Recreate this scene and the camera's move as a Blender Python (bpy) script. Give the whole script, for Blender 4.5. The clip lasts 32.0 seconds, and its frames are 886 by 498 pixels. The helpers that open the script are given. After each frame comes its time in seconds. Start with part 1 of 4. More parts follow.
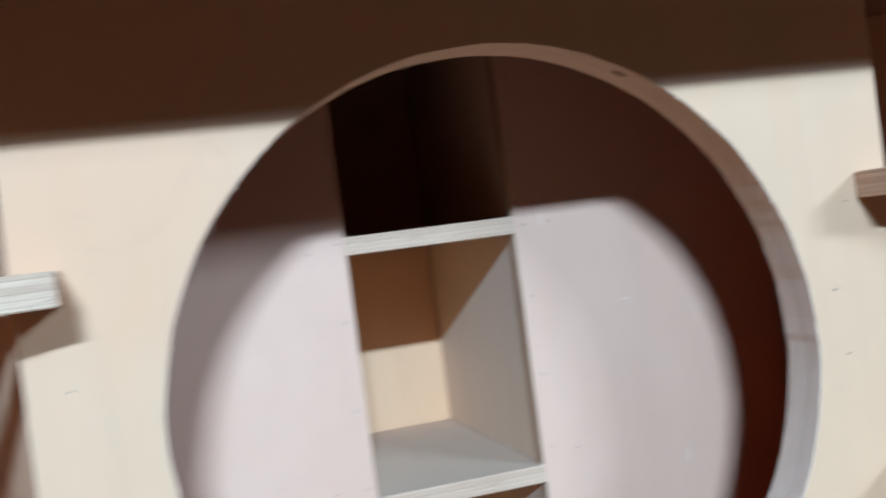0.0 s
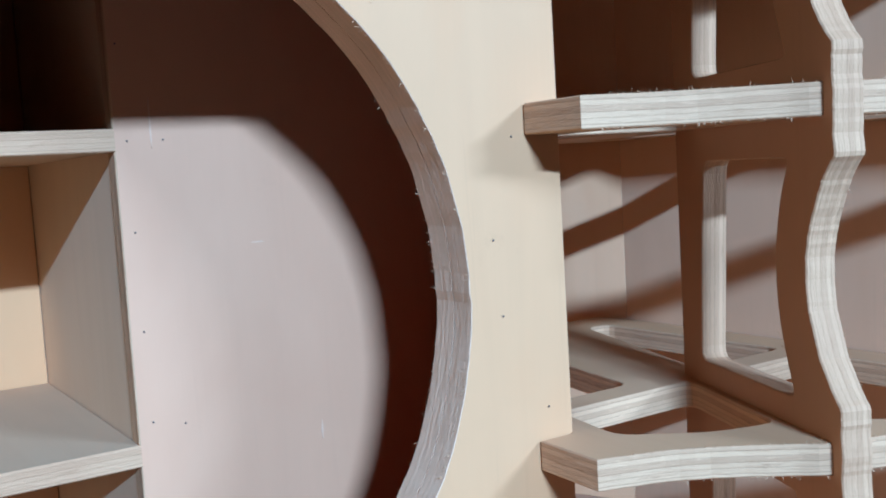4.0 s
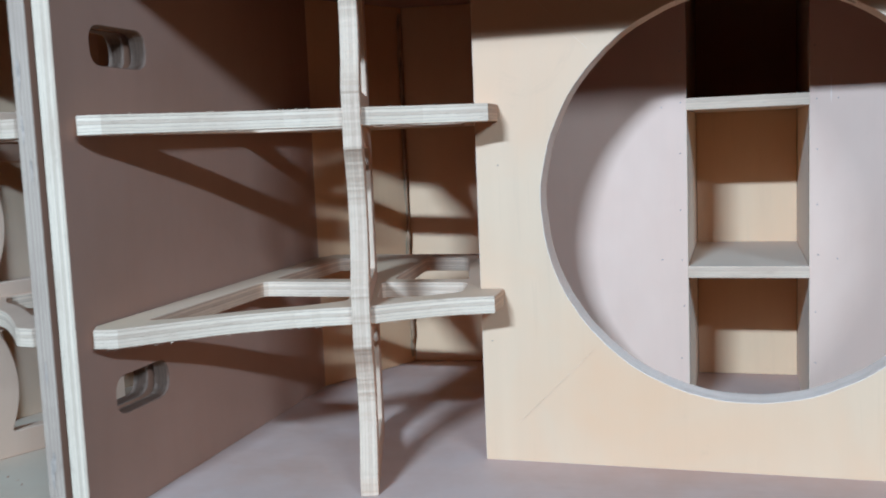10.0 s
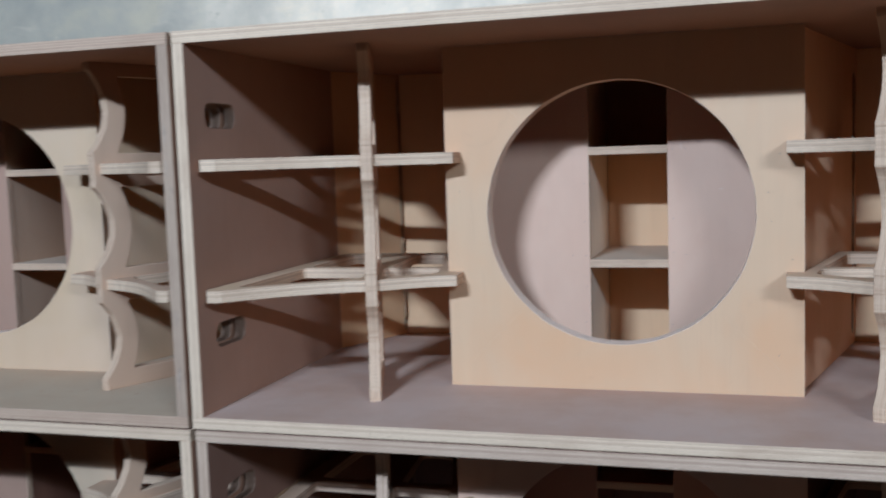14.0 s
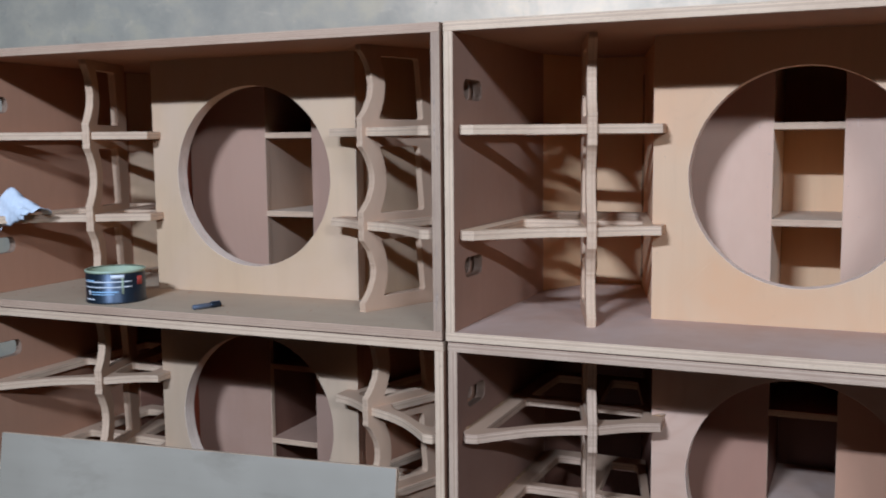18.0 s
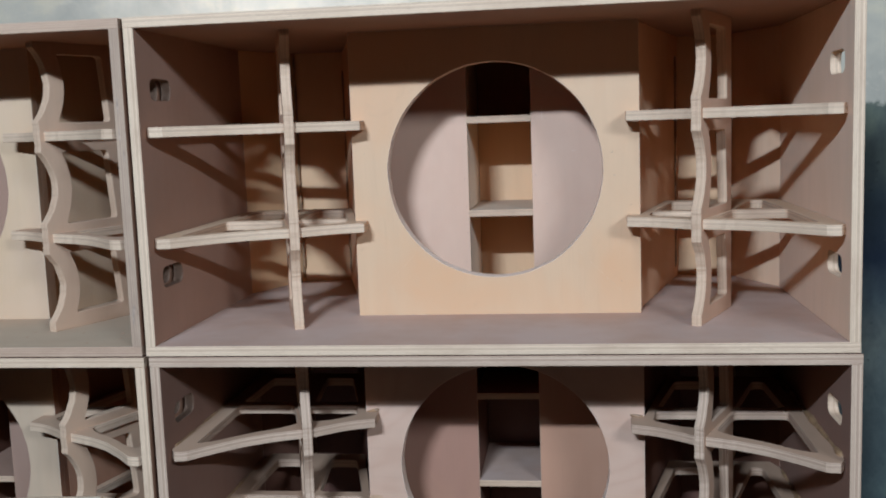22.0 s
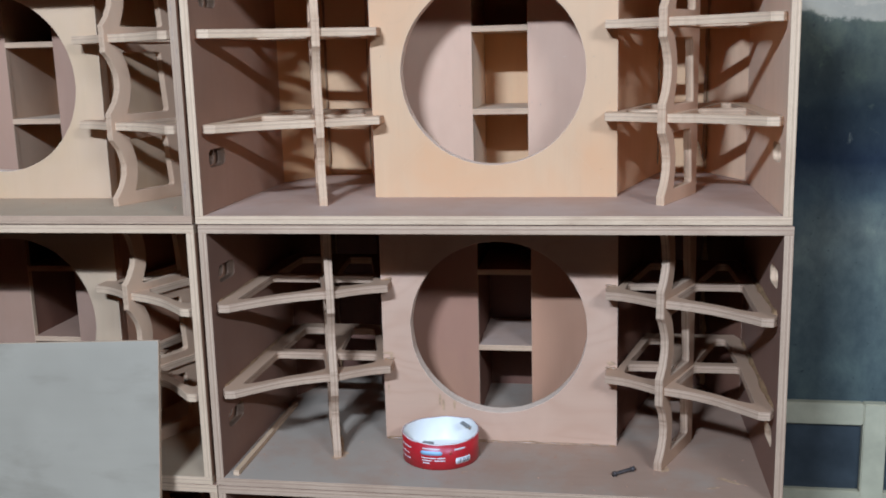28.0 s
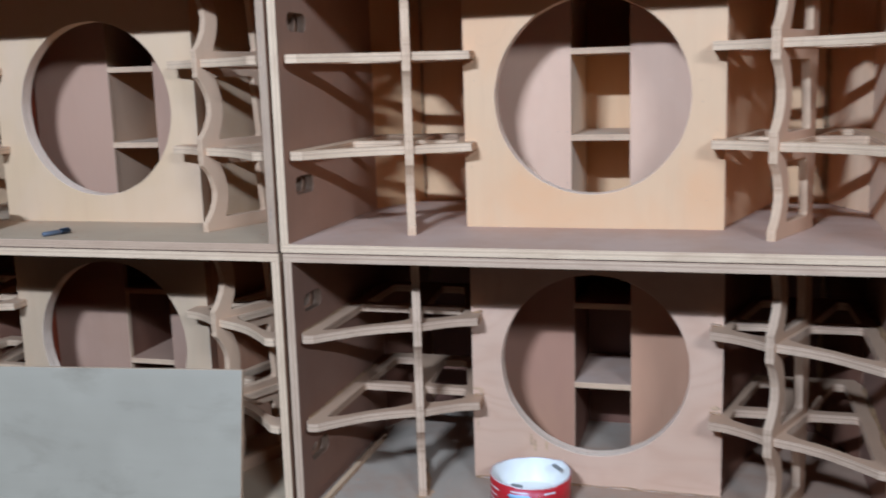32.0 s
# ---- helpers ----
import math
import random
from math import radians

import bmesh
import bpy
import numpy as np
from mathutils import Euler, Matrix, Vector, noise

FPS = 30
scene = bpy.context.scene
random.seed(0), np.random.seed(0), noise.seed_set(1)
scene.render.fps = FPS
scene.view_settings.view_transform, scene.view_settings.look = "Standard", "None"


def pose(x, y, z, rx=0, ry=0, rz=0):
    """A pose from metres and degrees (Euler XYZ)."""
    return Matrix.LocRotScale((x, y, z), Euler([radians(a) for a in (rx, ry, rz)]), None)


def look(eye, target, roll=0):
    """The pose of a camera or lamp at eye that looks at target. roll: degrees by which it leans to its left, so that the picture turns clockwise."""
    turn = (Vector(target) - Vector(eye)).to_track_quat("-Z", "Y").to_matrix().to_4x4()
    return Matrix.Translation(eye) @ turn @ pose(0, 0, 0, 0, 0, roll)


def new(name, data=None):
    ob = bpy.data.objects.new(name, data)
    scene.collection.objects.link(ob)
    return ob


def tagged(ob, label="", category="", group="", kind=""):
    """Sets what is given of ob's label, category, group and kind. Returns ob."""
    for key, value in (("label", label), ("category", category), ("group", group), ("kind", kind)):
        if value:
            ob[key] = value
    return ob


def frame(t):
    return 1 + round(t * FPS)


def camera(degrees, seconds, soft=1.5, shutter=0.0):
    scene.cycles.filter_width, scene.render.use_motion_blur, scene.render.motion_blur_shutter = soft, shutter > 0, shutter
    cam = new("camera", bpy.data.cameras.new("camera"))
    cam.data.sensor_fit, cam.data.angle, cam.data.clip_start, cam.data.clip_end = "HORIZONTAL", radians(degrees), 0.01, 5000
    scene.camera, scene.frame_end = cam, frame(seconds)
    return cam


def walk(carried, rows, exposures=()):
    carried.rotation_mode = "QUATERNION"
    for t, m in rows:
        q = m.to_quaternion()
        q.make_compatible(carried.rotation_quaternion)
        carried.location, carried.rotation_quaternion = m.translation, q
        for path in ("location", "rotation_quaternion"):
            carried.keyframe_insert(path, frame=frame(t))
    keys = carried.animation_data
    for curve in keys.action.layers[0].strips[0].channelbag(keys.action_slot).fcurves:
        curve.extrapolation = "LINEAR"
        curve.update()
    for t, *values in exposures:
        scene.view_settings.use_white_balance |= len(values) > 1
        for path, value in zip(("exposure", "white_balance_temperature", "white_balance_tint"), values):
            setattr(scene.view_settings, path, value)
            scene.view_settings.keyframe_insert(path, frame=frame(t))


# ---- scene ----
cam = camera(48.35, 32.0, soft=1.85, shutter=0.5)
PATH = [
    (0, (0.4100, -0.2926, 1.6064), (0.9579, 1.6308, 1.5861), -7.42),
    (0.5, (0.4669, -0.1853, 1.6157), (1.3517, 1.6083, 1.6200), -6.26),
    (1, (0.5495, -0.1423, 1.6208), (1.4620, 1.6356, 1.6998), -4.06),
    (1.5, (0.5525, -0.1346, 1.6050), (1.5327, 1.6074, 1.5349), -3.58),
    (2, (0.5144, -0.1416, 1.5921), (1.6428, 1.5009, 1.4215), -3.55),
    (2.5, (0.5062, -0.1605, 1.5868), (1.6674, 1.4578, 1.4068), -3.30),
    (4.5, (0.5103, -0.1775, 1.5820), (1.5769, 1.5067, 1.4215), -3.40),
    (5, (0.5119, -0.1785, 1.5812), (1.5580, 1.5188, 1.4240), -3.40),
    (5.5, (0.5131, -0.1875, 1.5824), (1.5372, 1.5230, 1.4228), -3.41),
    (6, (0.5001, -0.1895, 1.5786), (1.5212, 1.5242, 1.4352), -3.17),
    (6.5, (0.4858, -0.1833, 1.5817), (1.4805, 1.5454, 1.4322), -3.00),
    (7, (0.5148, -0.1825, 1.6020), (1.2611, 1.6632, 1.4102), -3.12),
    (7.5, (0.5222, -0.1962, 1.5793), (0.9437, 1.7576, 1.5081), -2.99),
    (8, (0.5217, -0.2600, 1.5609), (0.5668, 1.7393, 1.5943), -2.20),
    (8.5, (0.4411, -0.3900, 1.5750), (0.3305, 1.6065, 1.5321), -2.28),
    (9, (0.4696, -0.5262, 1.5820), (0.2034, 1.4541, 1.4970), -2.60),
    (9.5, (0.5590, -0.6528, 1.5797), (0.1054, 1.2899, 1.4368), -2.56),
    (10, (0.6031, -0.7543, 1.5817), (0.0241, 1.1471, 1.3596), -2.32),
    (10.5, (0.5199, -0.8146, 1.5764), (-0.0293, 1.0956, 1.3532), -2.08),
    (11, (0.5019, -0.8534, 1.5771), (-0.0069, 1.0684, 1.3588), -1.64),
    (11.5, (0.5274, -0.8782, 1.5961), (0.1246, 1.0669, 1.3624), -0.83),
    (12, (0.5357, -0.8988, 1.6091), (0.2235, 1.0636, 1.3821), -0.44),
    (12.5, (0.5424, -0.9178, 1.6143), (0.2680, 1.0546, 1.4298), -0.95),
    (13, (0.6220, -1.0083, 1.6126), (0.3104, 0.9626, 1.4772), -1.70),
    (13.5, (0.7547, -1.1431, 1.5947), (0.2960, 0.7973, 1.4392), -2.08),
    (14, (0.7950, -1.2906, 1.6061), (0.2188, 0.6158, 1.4231), -1.88),
    (14.5, (0.7886, -1.4808, 1.6051), (0.1649, 0.4097, 1.4128), -1.18),
    (16.5, (0.7284, -1.6893, 1.6167), (0.0194, 0.1685, 1.4022), 0.67),
    (17, (0.7200, -1.6971, 1.6191), (-0.0636, 0.1298, 1.3999), 0.07),
    (17.5, (0.7253, -1.7010, 1.6155), (-0.0868, 0.1133, 1.3953), -0.46),
    (18, (0.7255, -1.6861, 1.5868), (-0.0641, 0.1384, 1.3687), -0.55),
    (18.5, (0.7369, -1.6597, 1.5738), (0.0294, 0.1809, 1.2401), -1.33),
    (19, (0.7692, -1.6579, 1.5424), (0.2247, 0.1824, 0.9796), -2.80),
    (19.5, (0.7762, -1.6766, 1.5340), (0.4121, 0.1525, 0.8117), -3.04),
    (20, (0.7727, -1.6619, 1.5258), (0.4893, 0.1853, 0.8133), -2.56),
    (20.5, (0.7475, -1.6343, 1.5430), (0.4860, 0.2597, 0.9562), -2.17),
    (21, (0.7632, -1.6013, 1.5732), (0.4766, 0.3270, 1.1266), -2.28),
    (21.5, (0.7601, -1.6038, 1.5926), (0.4800, 0.3505, 1.2725), -2.24),
    (22, (0.7557, -1.6432, 1.6016), (0.4980, 0.3244, 1.3526), -2.03),
    (22.5, (0.8051, -1.7155, 1.6317), (0.5357, 0.2516, 1.3908), -2.06),
    (23, (0.8743, -1.8059, 1.6265), (0.5791, 0.1582, 1.3913), -2.05),
    (23.5, (0.9013, -1.8903, 1.6069), (0.6019, 0.0715, 1.3585), -2.03),
    (24, (0.8739, -1.9514, 1.5959), (0.5942, 0.0099, 1.3218), -1.89),
    (24.5, (0.8908, -1.9563, 1.5759), (0.5723, -0.0030, 1.2880), -1.97),
    (25, (0.8651, -1.9664, 1.5631), (0.5447, -0.0156, 1.2602), -1.95),
    (25.5, (0.8577, -1.9621, 1.5588), (0.5298, -0.0141, 1.2465), -1.96),
    (27.5, (0.8584, -1.9675, 1.5578), (0.5351, -0.0301, 1.1810), -1.66),
    (28, (0.8637, -1.9636, 1.5513), (0.5386, -0.0283, 1.1653), -1.50),
    (28.5, (0.8670, -1.9599, 1.5488), (0.5455, -0.0265, 1.1507), -1.29),
    (29, (0.8799, -1.9531, 1.5411), (0.5522, -0.0224, 1.1350), -1.19),
    (29.5, (0.8719, -1.9503, 1.5470), (0.5287, -0.0241, 1.1322), -1.17),
    (30, (0.8509, -1.9525, 1.5500), (0.4622, -0.0335, 1.1424), -1.26),
    (30.5, (0.8015, -1.9583, 1.5669), (0.3560, -0.0507, 1.1633), -1.42),
    (31, (0.7623, -1.9690, 1.5707), (0.3037, -0.0613, 1.1827), -1.41),
    (31.5, (0.8421, -1.9439, 1.5626), (0.4222, -0.0232, 1.1958), -1.35),
    (32, (0.8951, -1.8531, 1.5649), (0.3419, 0.0373, 1.2182), -1.73),
]
# exposure in stops and white balance as the phone changed them
EXPOSURES = [
    (0.0, 0.12, 5370, -1), (2.0, 0.12, 5320, -1), (6.0, 0.05, 5420, 0), (8.0, 0.08, 5320, -1), (10.0, 0.04, 5220, -1), (11.0, 0.12, 5320, -1), (12.0, 0.07, 5370, 0),
    (13.0, -0.42, 5480, 2), (14.0, -0.46, 5920, 8), (17.0, -0.48, 6420, 17), (18.0, -0.43, 6320, 15), (19.0, -0.15, 5920, 11), (20.0, -0.13, 6000, 8), (21.0, -0.13, 6230, 8),
    (22.0, -0.38, 6350, 9), (23.0, -0.5, 6650, 18), (25.0, -0.33, 6750, 18), (28.0, -0.25, 6400, 12), (29.0, -0.23, 6300, 12), (30.0, -0.10, 6250, 10), (31.0, -0.26, 6200, 9),
    (32.0, -0.2, 6300, 12),
]
walk(cam, [(t, look(eye, target, roll)) for t, eye, target, roll in PATH], EXPOSURES)

# ---- light ----
world = bpy.data.worlds.new("workshop_air")
scene.world = world
world.use_nodes = True
world.node_tree.nodes["Background"].inputs[0].default_value = (1.0, 0.75, 0.6, 1)
world.node_tree.nodes["Background"].inputs[1].default_value = 0.004
tube = bpy.data.lights.new("workshop_tube_lamp", "AREA")
tube.shape, tube.size, tube.size_y = "RECTANGLE", 0.62, 0.07
tube.energy, tube.color = 259, (0.643, 1.0, 1.655)
new("workshop_tube_lamp", tube).matrix_basis = look((-0.05, -3.4, 3.08), (0.0, 0.3, 1.1))
# a second, weaker tube further right, whose faint shadows fall to the left
tube2 = bpy.data.lights.new("side_tube_lamp", "AREA")
tube2.shape, tube2.size, tube2.size_y = "RECTANGLE", 1.2, 0.07
tube2.energy, tube2.color = 140, (0.672, 0.99, 1.565)
new("side_tube_lamp", tube2).matrix_basis = look((2.95, -3.4, 3.1), (0.3, 0.3, 1.1))


# ---- materials ----
class Nodes:
    """A node material with short calls for the usual nodes."""

    def __init__(self, name, rough=0.6, metal=0.0, spec=0.3):
        self.mat = bpy.data.materials.new(name)
        self.mat.use_nodes = True
        self.tree = self.mat.node_tree
        self.shader = self.tree.nodes["Principled BSDF"]
        self.shader.inputs["Roughness"].default_value = rough
        self.shader.inputs["Metallic"].default_value = metal
        self.shader.inputs["Specular IOR Level"].default_value = spec
        self.coord = self.tree.nodes.new("ShaderNodeTexCoord")

    def link(self, a, b):
        self.tree.links.new(a, b)

    def mapped(self, scale=(1, 1, 1), which="Object"):
        m = self.tree.nodes.new("ShaderNodeMapping")
        m.inputs["Scale"].default_value = scale
        self.link(self.coord.outputs[which], m.inputs["Vector"])
        return m.outputs[0]

    def shifted(self, scale):
        """Mapped object coordinates, moved by a random amount for each object."""
        info = self.tree.nodes.new("ShaderNodeObjectInfo")
        mul = self.tree.nodes.new("ShaderNodeVectorMath")
        mul.operation = "MULTIPLY_ADD"
        self.link(info.outputs["Random"], mul.inputs[0])
        mul.inputs[1].default_value = (17.0, 29.0, 5.0)
        self.link(self.mapped(scale), mul.inputs[2])
        return mul.outputs[0]

    def noise(self, vector, scale, detail=4.0, rough=0.6, warp=0.0):
        n = self.tree.nodes.new("ShaderNodeTexNoise")
        n.inputs["Scale"].default_value, n.inputs["Detail"].default_value = scale, detail
        n.inputs["Roughness"].default_value, n.inputs["Distortion"].default_value = rough, warp
        self.link(vector, n.inputs["Vector"])
        return n.outputs["Fac"]

    def ramp(self, fac, *stops):
        r = self.tree.nodes.new("ShaderNodeValToRGB")
        el = r.color_ramp.elements
        while len(el) < len(stops):
            el.new(0.5)
        for e, (pos, col) in zip(el, stops):
            e.position, e.color = pos, (*col, 1)
        self.link(fac, r.inputs["Fac"])
        return r.outputs["Color"]

    def mix(self, fac, a, b, blend="MIX"):
        m = self.tree.nodes.new("ShaderNodeMix")
        m.data_type, m.blend_type = "RGBA", blend
        for value, slot in ((fac, 0), (a, 6), (b, 7)):
            if hasattr(value, "is_linked"):
                self.link(value, m.inputs[slot])
            else:
                m.inputs[slot].default_value = value if slot == 0 else (*value, 1)
        return m.outputs[2]

    def maths(self, op, a, b=0.5):
        m = self.tree.nodes.new("ShaderNodeMath")
        m.operation = op
        for value, slot in ((a, 0), (b, 1)):
            if hasattr(value, "is_linked"):
                self.link(value, m.inputs[slot])
            else:
                m.inputs[slot].default_value = value
        return m.outputs[0]

    def axis(self, vector, which):
        s = self.tree.nodes.new("ShaderNodeSeparateXYZ")
        self.link(vector, s.inputs[0])
        return s.outputs[which]

    def bump(self, height, strength=0.3, dist=0.001):
        b = self.tree.nodes.new("ShaderNodeBump")
        b.inputs["Strength"].default_value, b.inputs["Distance"].default_value = strength, dist
        self.link(height, b.inputs["Height"])
        self.link(b.outputs[0], self.shader.inputs["Normal"])

    def colour(self, value):
        if hasattr(value, "is_linked"):
            self.link(value, self.shader.inputs["Base Color"])
        else:
            self.shader.inputs["Base Color"].default_value = (*value, 1)
        return self.mat


def scaled(col, k):
    return tuple(min(1.0, c * k) for c in col)


def warm(col):
    """Bare wood as it is under neutral light."""
    return (col[0] * 0.985, col[1] * 0.654, col[2] * 0.450)


def ply_face(name, base, grain_axis="y", dust=None, dust_amount=0.0, dark=0.72, flame=0.12, drift=None, bias=0.0):
    """Rotary-cut veneer: flame figure, long soft grain, fine pores, blotches and a little dust."""
    n = Nodes(name, rough=0.62, spec=0.25)
    base, dust, drift = warm(base), dust and warm(dust), drift and warm(drift)
    along = {"x": (1.2, 14, 14), "y": (14, 1.2, 14)}[grain_axis]
    fine = {"x": (6, 160, 160), "y": (160, 6, 160)}[grain_axis]
    wide = {"x": (1.8, 4.5, 4.5), "y": (4.5, 0.9, 4.5)}[grain_axis]
    grain = n.noise(n.shifted(along), 1.6, 5, 0.62, 0.8)
    col = n.ramp(grain, (0.25, scaled(base, 0.955)), (0.5, base), (0.78, scaled(base, 1.035)))
    cloud = n.noise(n.shifted((11, 8, 11)), 1.0, 5, 0.62, 0.6)
    col = n.mix(n.ramp(cloud, (0.5, (0, 0, 0)), (0.8, (0.3, 0.3, 0.3))), col, scaled(base, 0.86))
    # growth rings cut at a slant: contour lines of a smooth field
    field = n.noise(n.shifted(wide), 1.0, 2.5, 0.45, 0.35)
    rings = n.maths("PINGPONG", n.maths("MULTIPLY", field, 26.0), 1.0)
    rings = n.ramp(rings, (0.0, (0, 0, 0)), (0.55, (0.25, 0.25, 0.25)), (0.95, (1, 1, 1)))
    col = n.mix(n.maths("MULTIPLY", rings, flame), col, n_between(scaled(base, dark), (base[0] * 0.95, base[1] * 0.74, base[2] * 0.62), 0.5))
    pores = n.noise(n.shifted(fine), 1.0, 2, 0.5)
    col = n.mix(n.maths("MULTIPLY", n.maths("LESS_THAN", pores, 0.36), 0.1), col, scaled(base, dark))
    blotch = n.noise(n.shifted((3, 3, 3)), 1.1, 4, 0.6)
    col = n.mix(n.maths("MULTIPLY", blotch, 0.25), col, scaled(base, dark))
    if drift:
        patch = n.noise(n.shifted((3.6, 2.2, 3.6)), 1.3, 4, 0.6, 0.6)
        col = n.mix(n.ramp(patch, (0.42, (0, 0, 0)), (0.66, (0.85, 0.85, 0.85))), col, drift)
    smear = n.noise(n.shifted((7, 7, 7)), 1.0, 6, 0.7, 1.2)
    col = n.mix(n.ramp(smear, (0.64, (0, 0, 0)), (0.8, (0.35, 0.35, 0.35))), col, scaled(base, dark * 0.9))
    if dust:
        cover = n.noise(n.shifted((5, 5, 5)), 1.0, 6, 0.68)
        if bias:
            cover = n.maths("ADD", cover, n.maths("MULTIPLY", n.maths("SUBTRACT", 0.5, n.axis(n.mapped(), 0)), bias))
        cover = n.ramp(cover, (0.35, (0, 0, 0)), (0.62, (dust_amount,) * 3))
        col = n.mix(cover, col, dust)
    n.bump(n.maths("ADD", pores, grain), 0.12, 0.0008)
    return n.colour(col)


def n_between(a, b, t):
    return tuple(p + (q - p) * t for p, q in zip(a, b))


def ply_edge(name, pale, dark, plies=9, thick=0.018, contrast=1.0, line=0.35):
    """The sawn edge of plywood: plies of differing tone with thin glue lines, torn here and there."""
    n = Nodes(name, rough=0.75, spec=0.2)
    pale, dark = warm(pale), warm(dark)
    v = n.mapped()
    z = n.axis(v, 2)
    drift = n.noise(n.shifted((9, 9, 9)), 1.0, 3, 0.5)
    rough = n.noise(n.shifted((70, 70, 420)), 1.0, 4, 0.65)
    phase = n.maths("ADD", n.maths("MULTIPLY", z, plies / thick), n.maths("ADD", n.maths("MULTIPLY", drift, 0.5), n.maths("MULTIPLY", rough, 0.16)))
    layer = n.tree.nodes.new("ShaderNodeTexWhiteNoise")
    layer.noise_dimensions = "1D"
    n.link(n.maths("FLOOR", phase), layer.inputs["W"])
    turn = n.maths("PINGPONG", n.maths("FLOOR", phase), 1.0)
    tone = n.maths("ADD", n.maths("MULTIPLY", layer.outputs["Value"], 0.5), n.maths("MULTIPLY", turn, 0.5))
    tone = n.maths("MULTIPLY", tone, contrast * 1.25)
    col = n.ramp(tone, (0.0, scaled(pale, 1.06)), (0.4, pale), (0.7, n_between(pale, dark, 0.4)), (1.0, n_between(pale, dark, 0.85)))
    within = n.maths("FRACT", phase)
    seam = n.ramp(within, (0.0, (1, 1, 1)), (0.24, (0, 0, 0)))
    col = n.mix(n.maths("MULTIPLY", seam, line + 0.5 * contrast), col, scaled(dark, 0.8))
    torn = n.noise(n.shifted((38, 38, 260)), 1.0, 5, 0.7)
    col = n.mix(n.ramp(torn, (0.6, (0, 0, 0)), (0.74, (0.6, 0.6, 0.6))), col, scaled(dark, 0.75))
    fuzz = n.noise(n.shifted((120, 120, 500)), 1.0, 3, 0.6)
    col = n.mix(n.ramp(fuzz, (0.58, (0, 0, 0)), (0.7, (0.4, 0.4, 0.4))), col, scaled(pale, 1.15))
    blotch = n.noise(n.shifted((7, 7, 20)), 1.0, 4, 0.6)
    col = n.mix(n.ramp(blotch, (0.45, (0, 0, 0)), (0.72, (0.55, 0.55, 0.55))), col, n_between(pale, dark, 0.85))
    n.bump(n.maths("ADD", n.maths("MULTIPLY", tone, 0.6), n.maths("ADD", rough, torn)), 0.6, 0.0012)
    return n.colour(col)


def plain(name, col, rough=0.5, metal=0.0, vary=0.15, size=30):
    n = Nodes(name, rough, metal, 0.4)
    col = (col[0] * 0.90, col[1] * 0.757, col[2] * 0.615)
    f = n.noise(n.shifted((size,) * 3), 1.0, 5, 0.6)
    n.bump(f, 0.1, 0.0006)
    return n.colour(n.ramp(f, (0.3, scaled(col, 1 - vary)), (0.7, scaled(col, 1 + vary))))


EDGE = ply_edge("sawn_plywood_edge", (0.62, 0.54, 0.405), (0.34, 0.25, 0.17), contrast=0.58, plies=5.5, line=0.29)
EDGE_RED = ply_edge("sawn_reddish_plywood_edge", (0.48, 0.395, 0.295), (0.30, 0.21, 0.15), contrast=0.65)
EDGE_DIM = ply_edge("sawn_dull_plywood_edge", (0.51, 0.435, 0.335), (0.30, 0.22, 0.16), contrast=0.7, plies=5.5)
EDGE_WORN = ply_edge("worn_dark_plywood_edge", (0.41, 0.345, 0.26), (0.22, 0.16, 0.12), contrast=0.6)
EDGE_TAN = ply_edge("sawn_tan_plywood_edge", (0.565, 0.47, 0.345), (0.37, 0.265, 0.18), contrast=0.5, plies=5.5, line=0.25)
RIM = ply_edge("sawn_grey_rim", (0.78, 0.745, 0.65), (0.55, 0.49, 0.40), plies=9, thick=0.0175, contrast=0.4, line=0.1)
# Darker copy of the sawn edge: the hand slots' inner shade as colour.
SHADED_HANDLE_EDGE = ply_edge("shaded_hand_slot_edge", (0.27, 0.21, 0.155), (0.14, 0.095, 0.065), contrast=0.6)
YELLOW = ply_face("yellow_veneer", (0.60, 0.465, 0.30), drift=(0.60, 0.41, 0.235), flame=0.05)
HONEY = ply_face("honey_veneer", (0.70, 0.535, 0.325), drift=(0.68, 0.49, 0.28), flame=0.08)
# Chamber sides: paler than the cream veneer, standing in for stronger side light.
LITLINEN = ply_face("lit_linen_veneer", (0.82, 0.635, 0.44), drift=(0.74, 0.54, 0.34))
CREAM = ply_face("cream_veneer", (0.57, 0.47, 0.315), drift=(0.56, 0.47, 0.345))
PALE = ply_face("pale_pinkish_veneer", (0.38, 0.235, 0.17), drift=(0.40, 0.25, 0.165), flame=0.1)
OCHRE = ply_face("ochre_veneer", (0.47, 0.30, 0.20), drift=(0.48, 0.30, 0.20), flame=0.15)
FIGURED = ply_face("figured_pale_veneer", (0.55, 0.43, 0.335), "x", drift=(0.57, 0.455, 0.365), flame=0.36)
PINK = ply_face("pink_white_veneer", (0.61, 0.46, 0.345), dark=0.86, drift=(0.63, 0.49, 0.375), flame=0.08)
# Light caught by the top cabinet's right inner wall is put into this tan.
LITSIDE = ply_face("lit_tan_veneer", (0.83, 0.725, 0.58), drift=(0.76, 0.645, 0.50))
ROSE = ply_face("rosy_veneer", (0.42, 0.297, 0.222), drift=(0.41, 0.295, 0.225))
# Right rear corner panel, its colour raised for the light falling there.
LITBISCUIT = ply_face("smeared_lit_biscuit_veneer", (0.79, 0.64, 0.465), drift=(0.70, 0.53, 0.35), flame=0.2)
GREENISH = ply_face("greenish_grey_veneer", (0.58, 0.545, 0.44), dark=0.85)
WHITISH = ply_face("whitish_veneer", (0.78, 0.80, 0.69), dark=0.88, drift=(0.77, 0.75, 0.61))
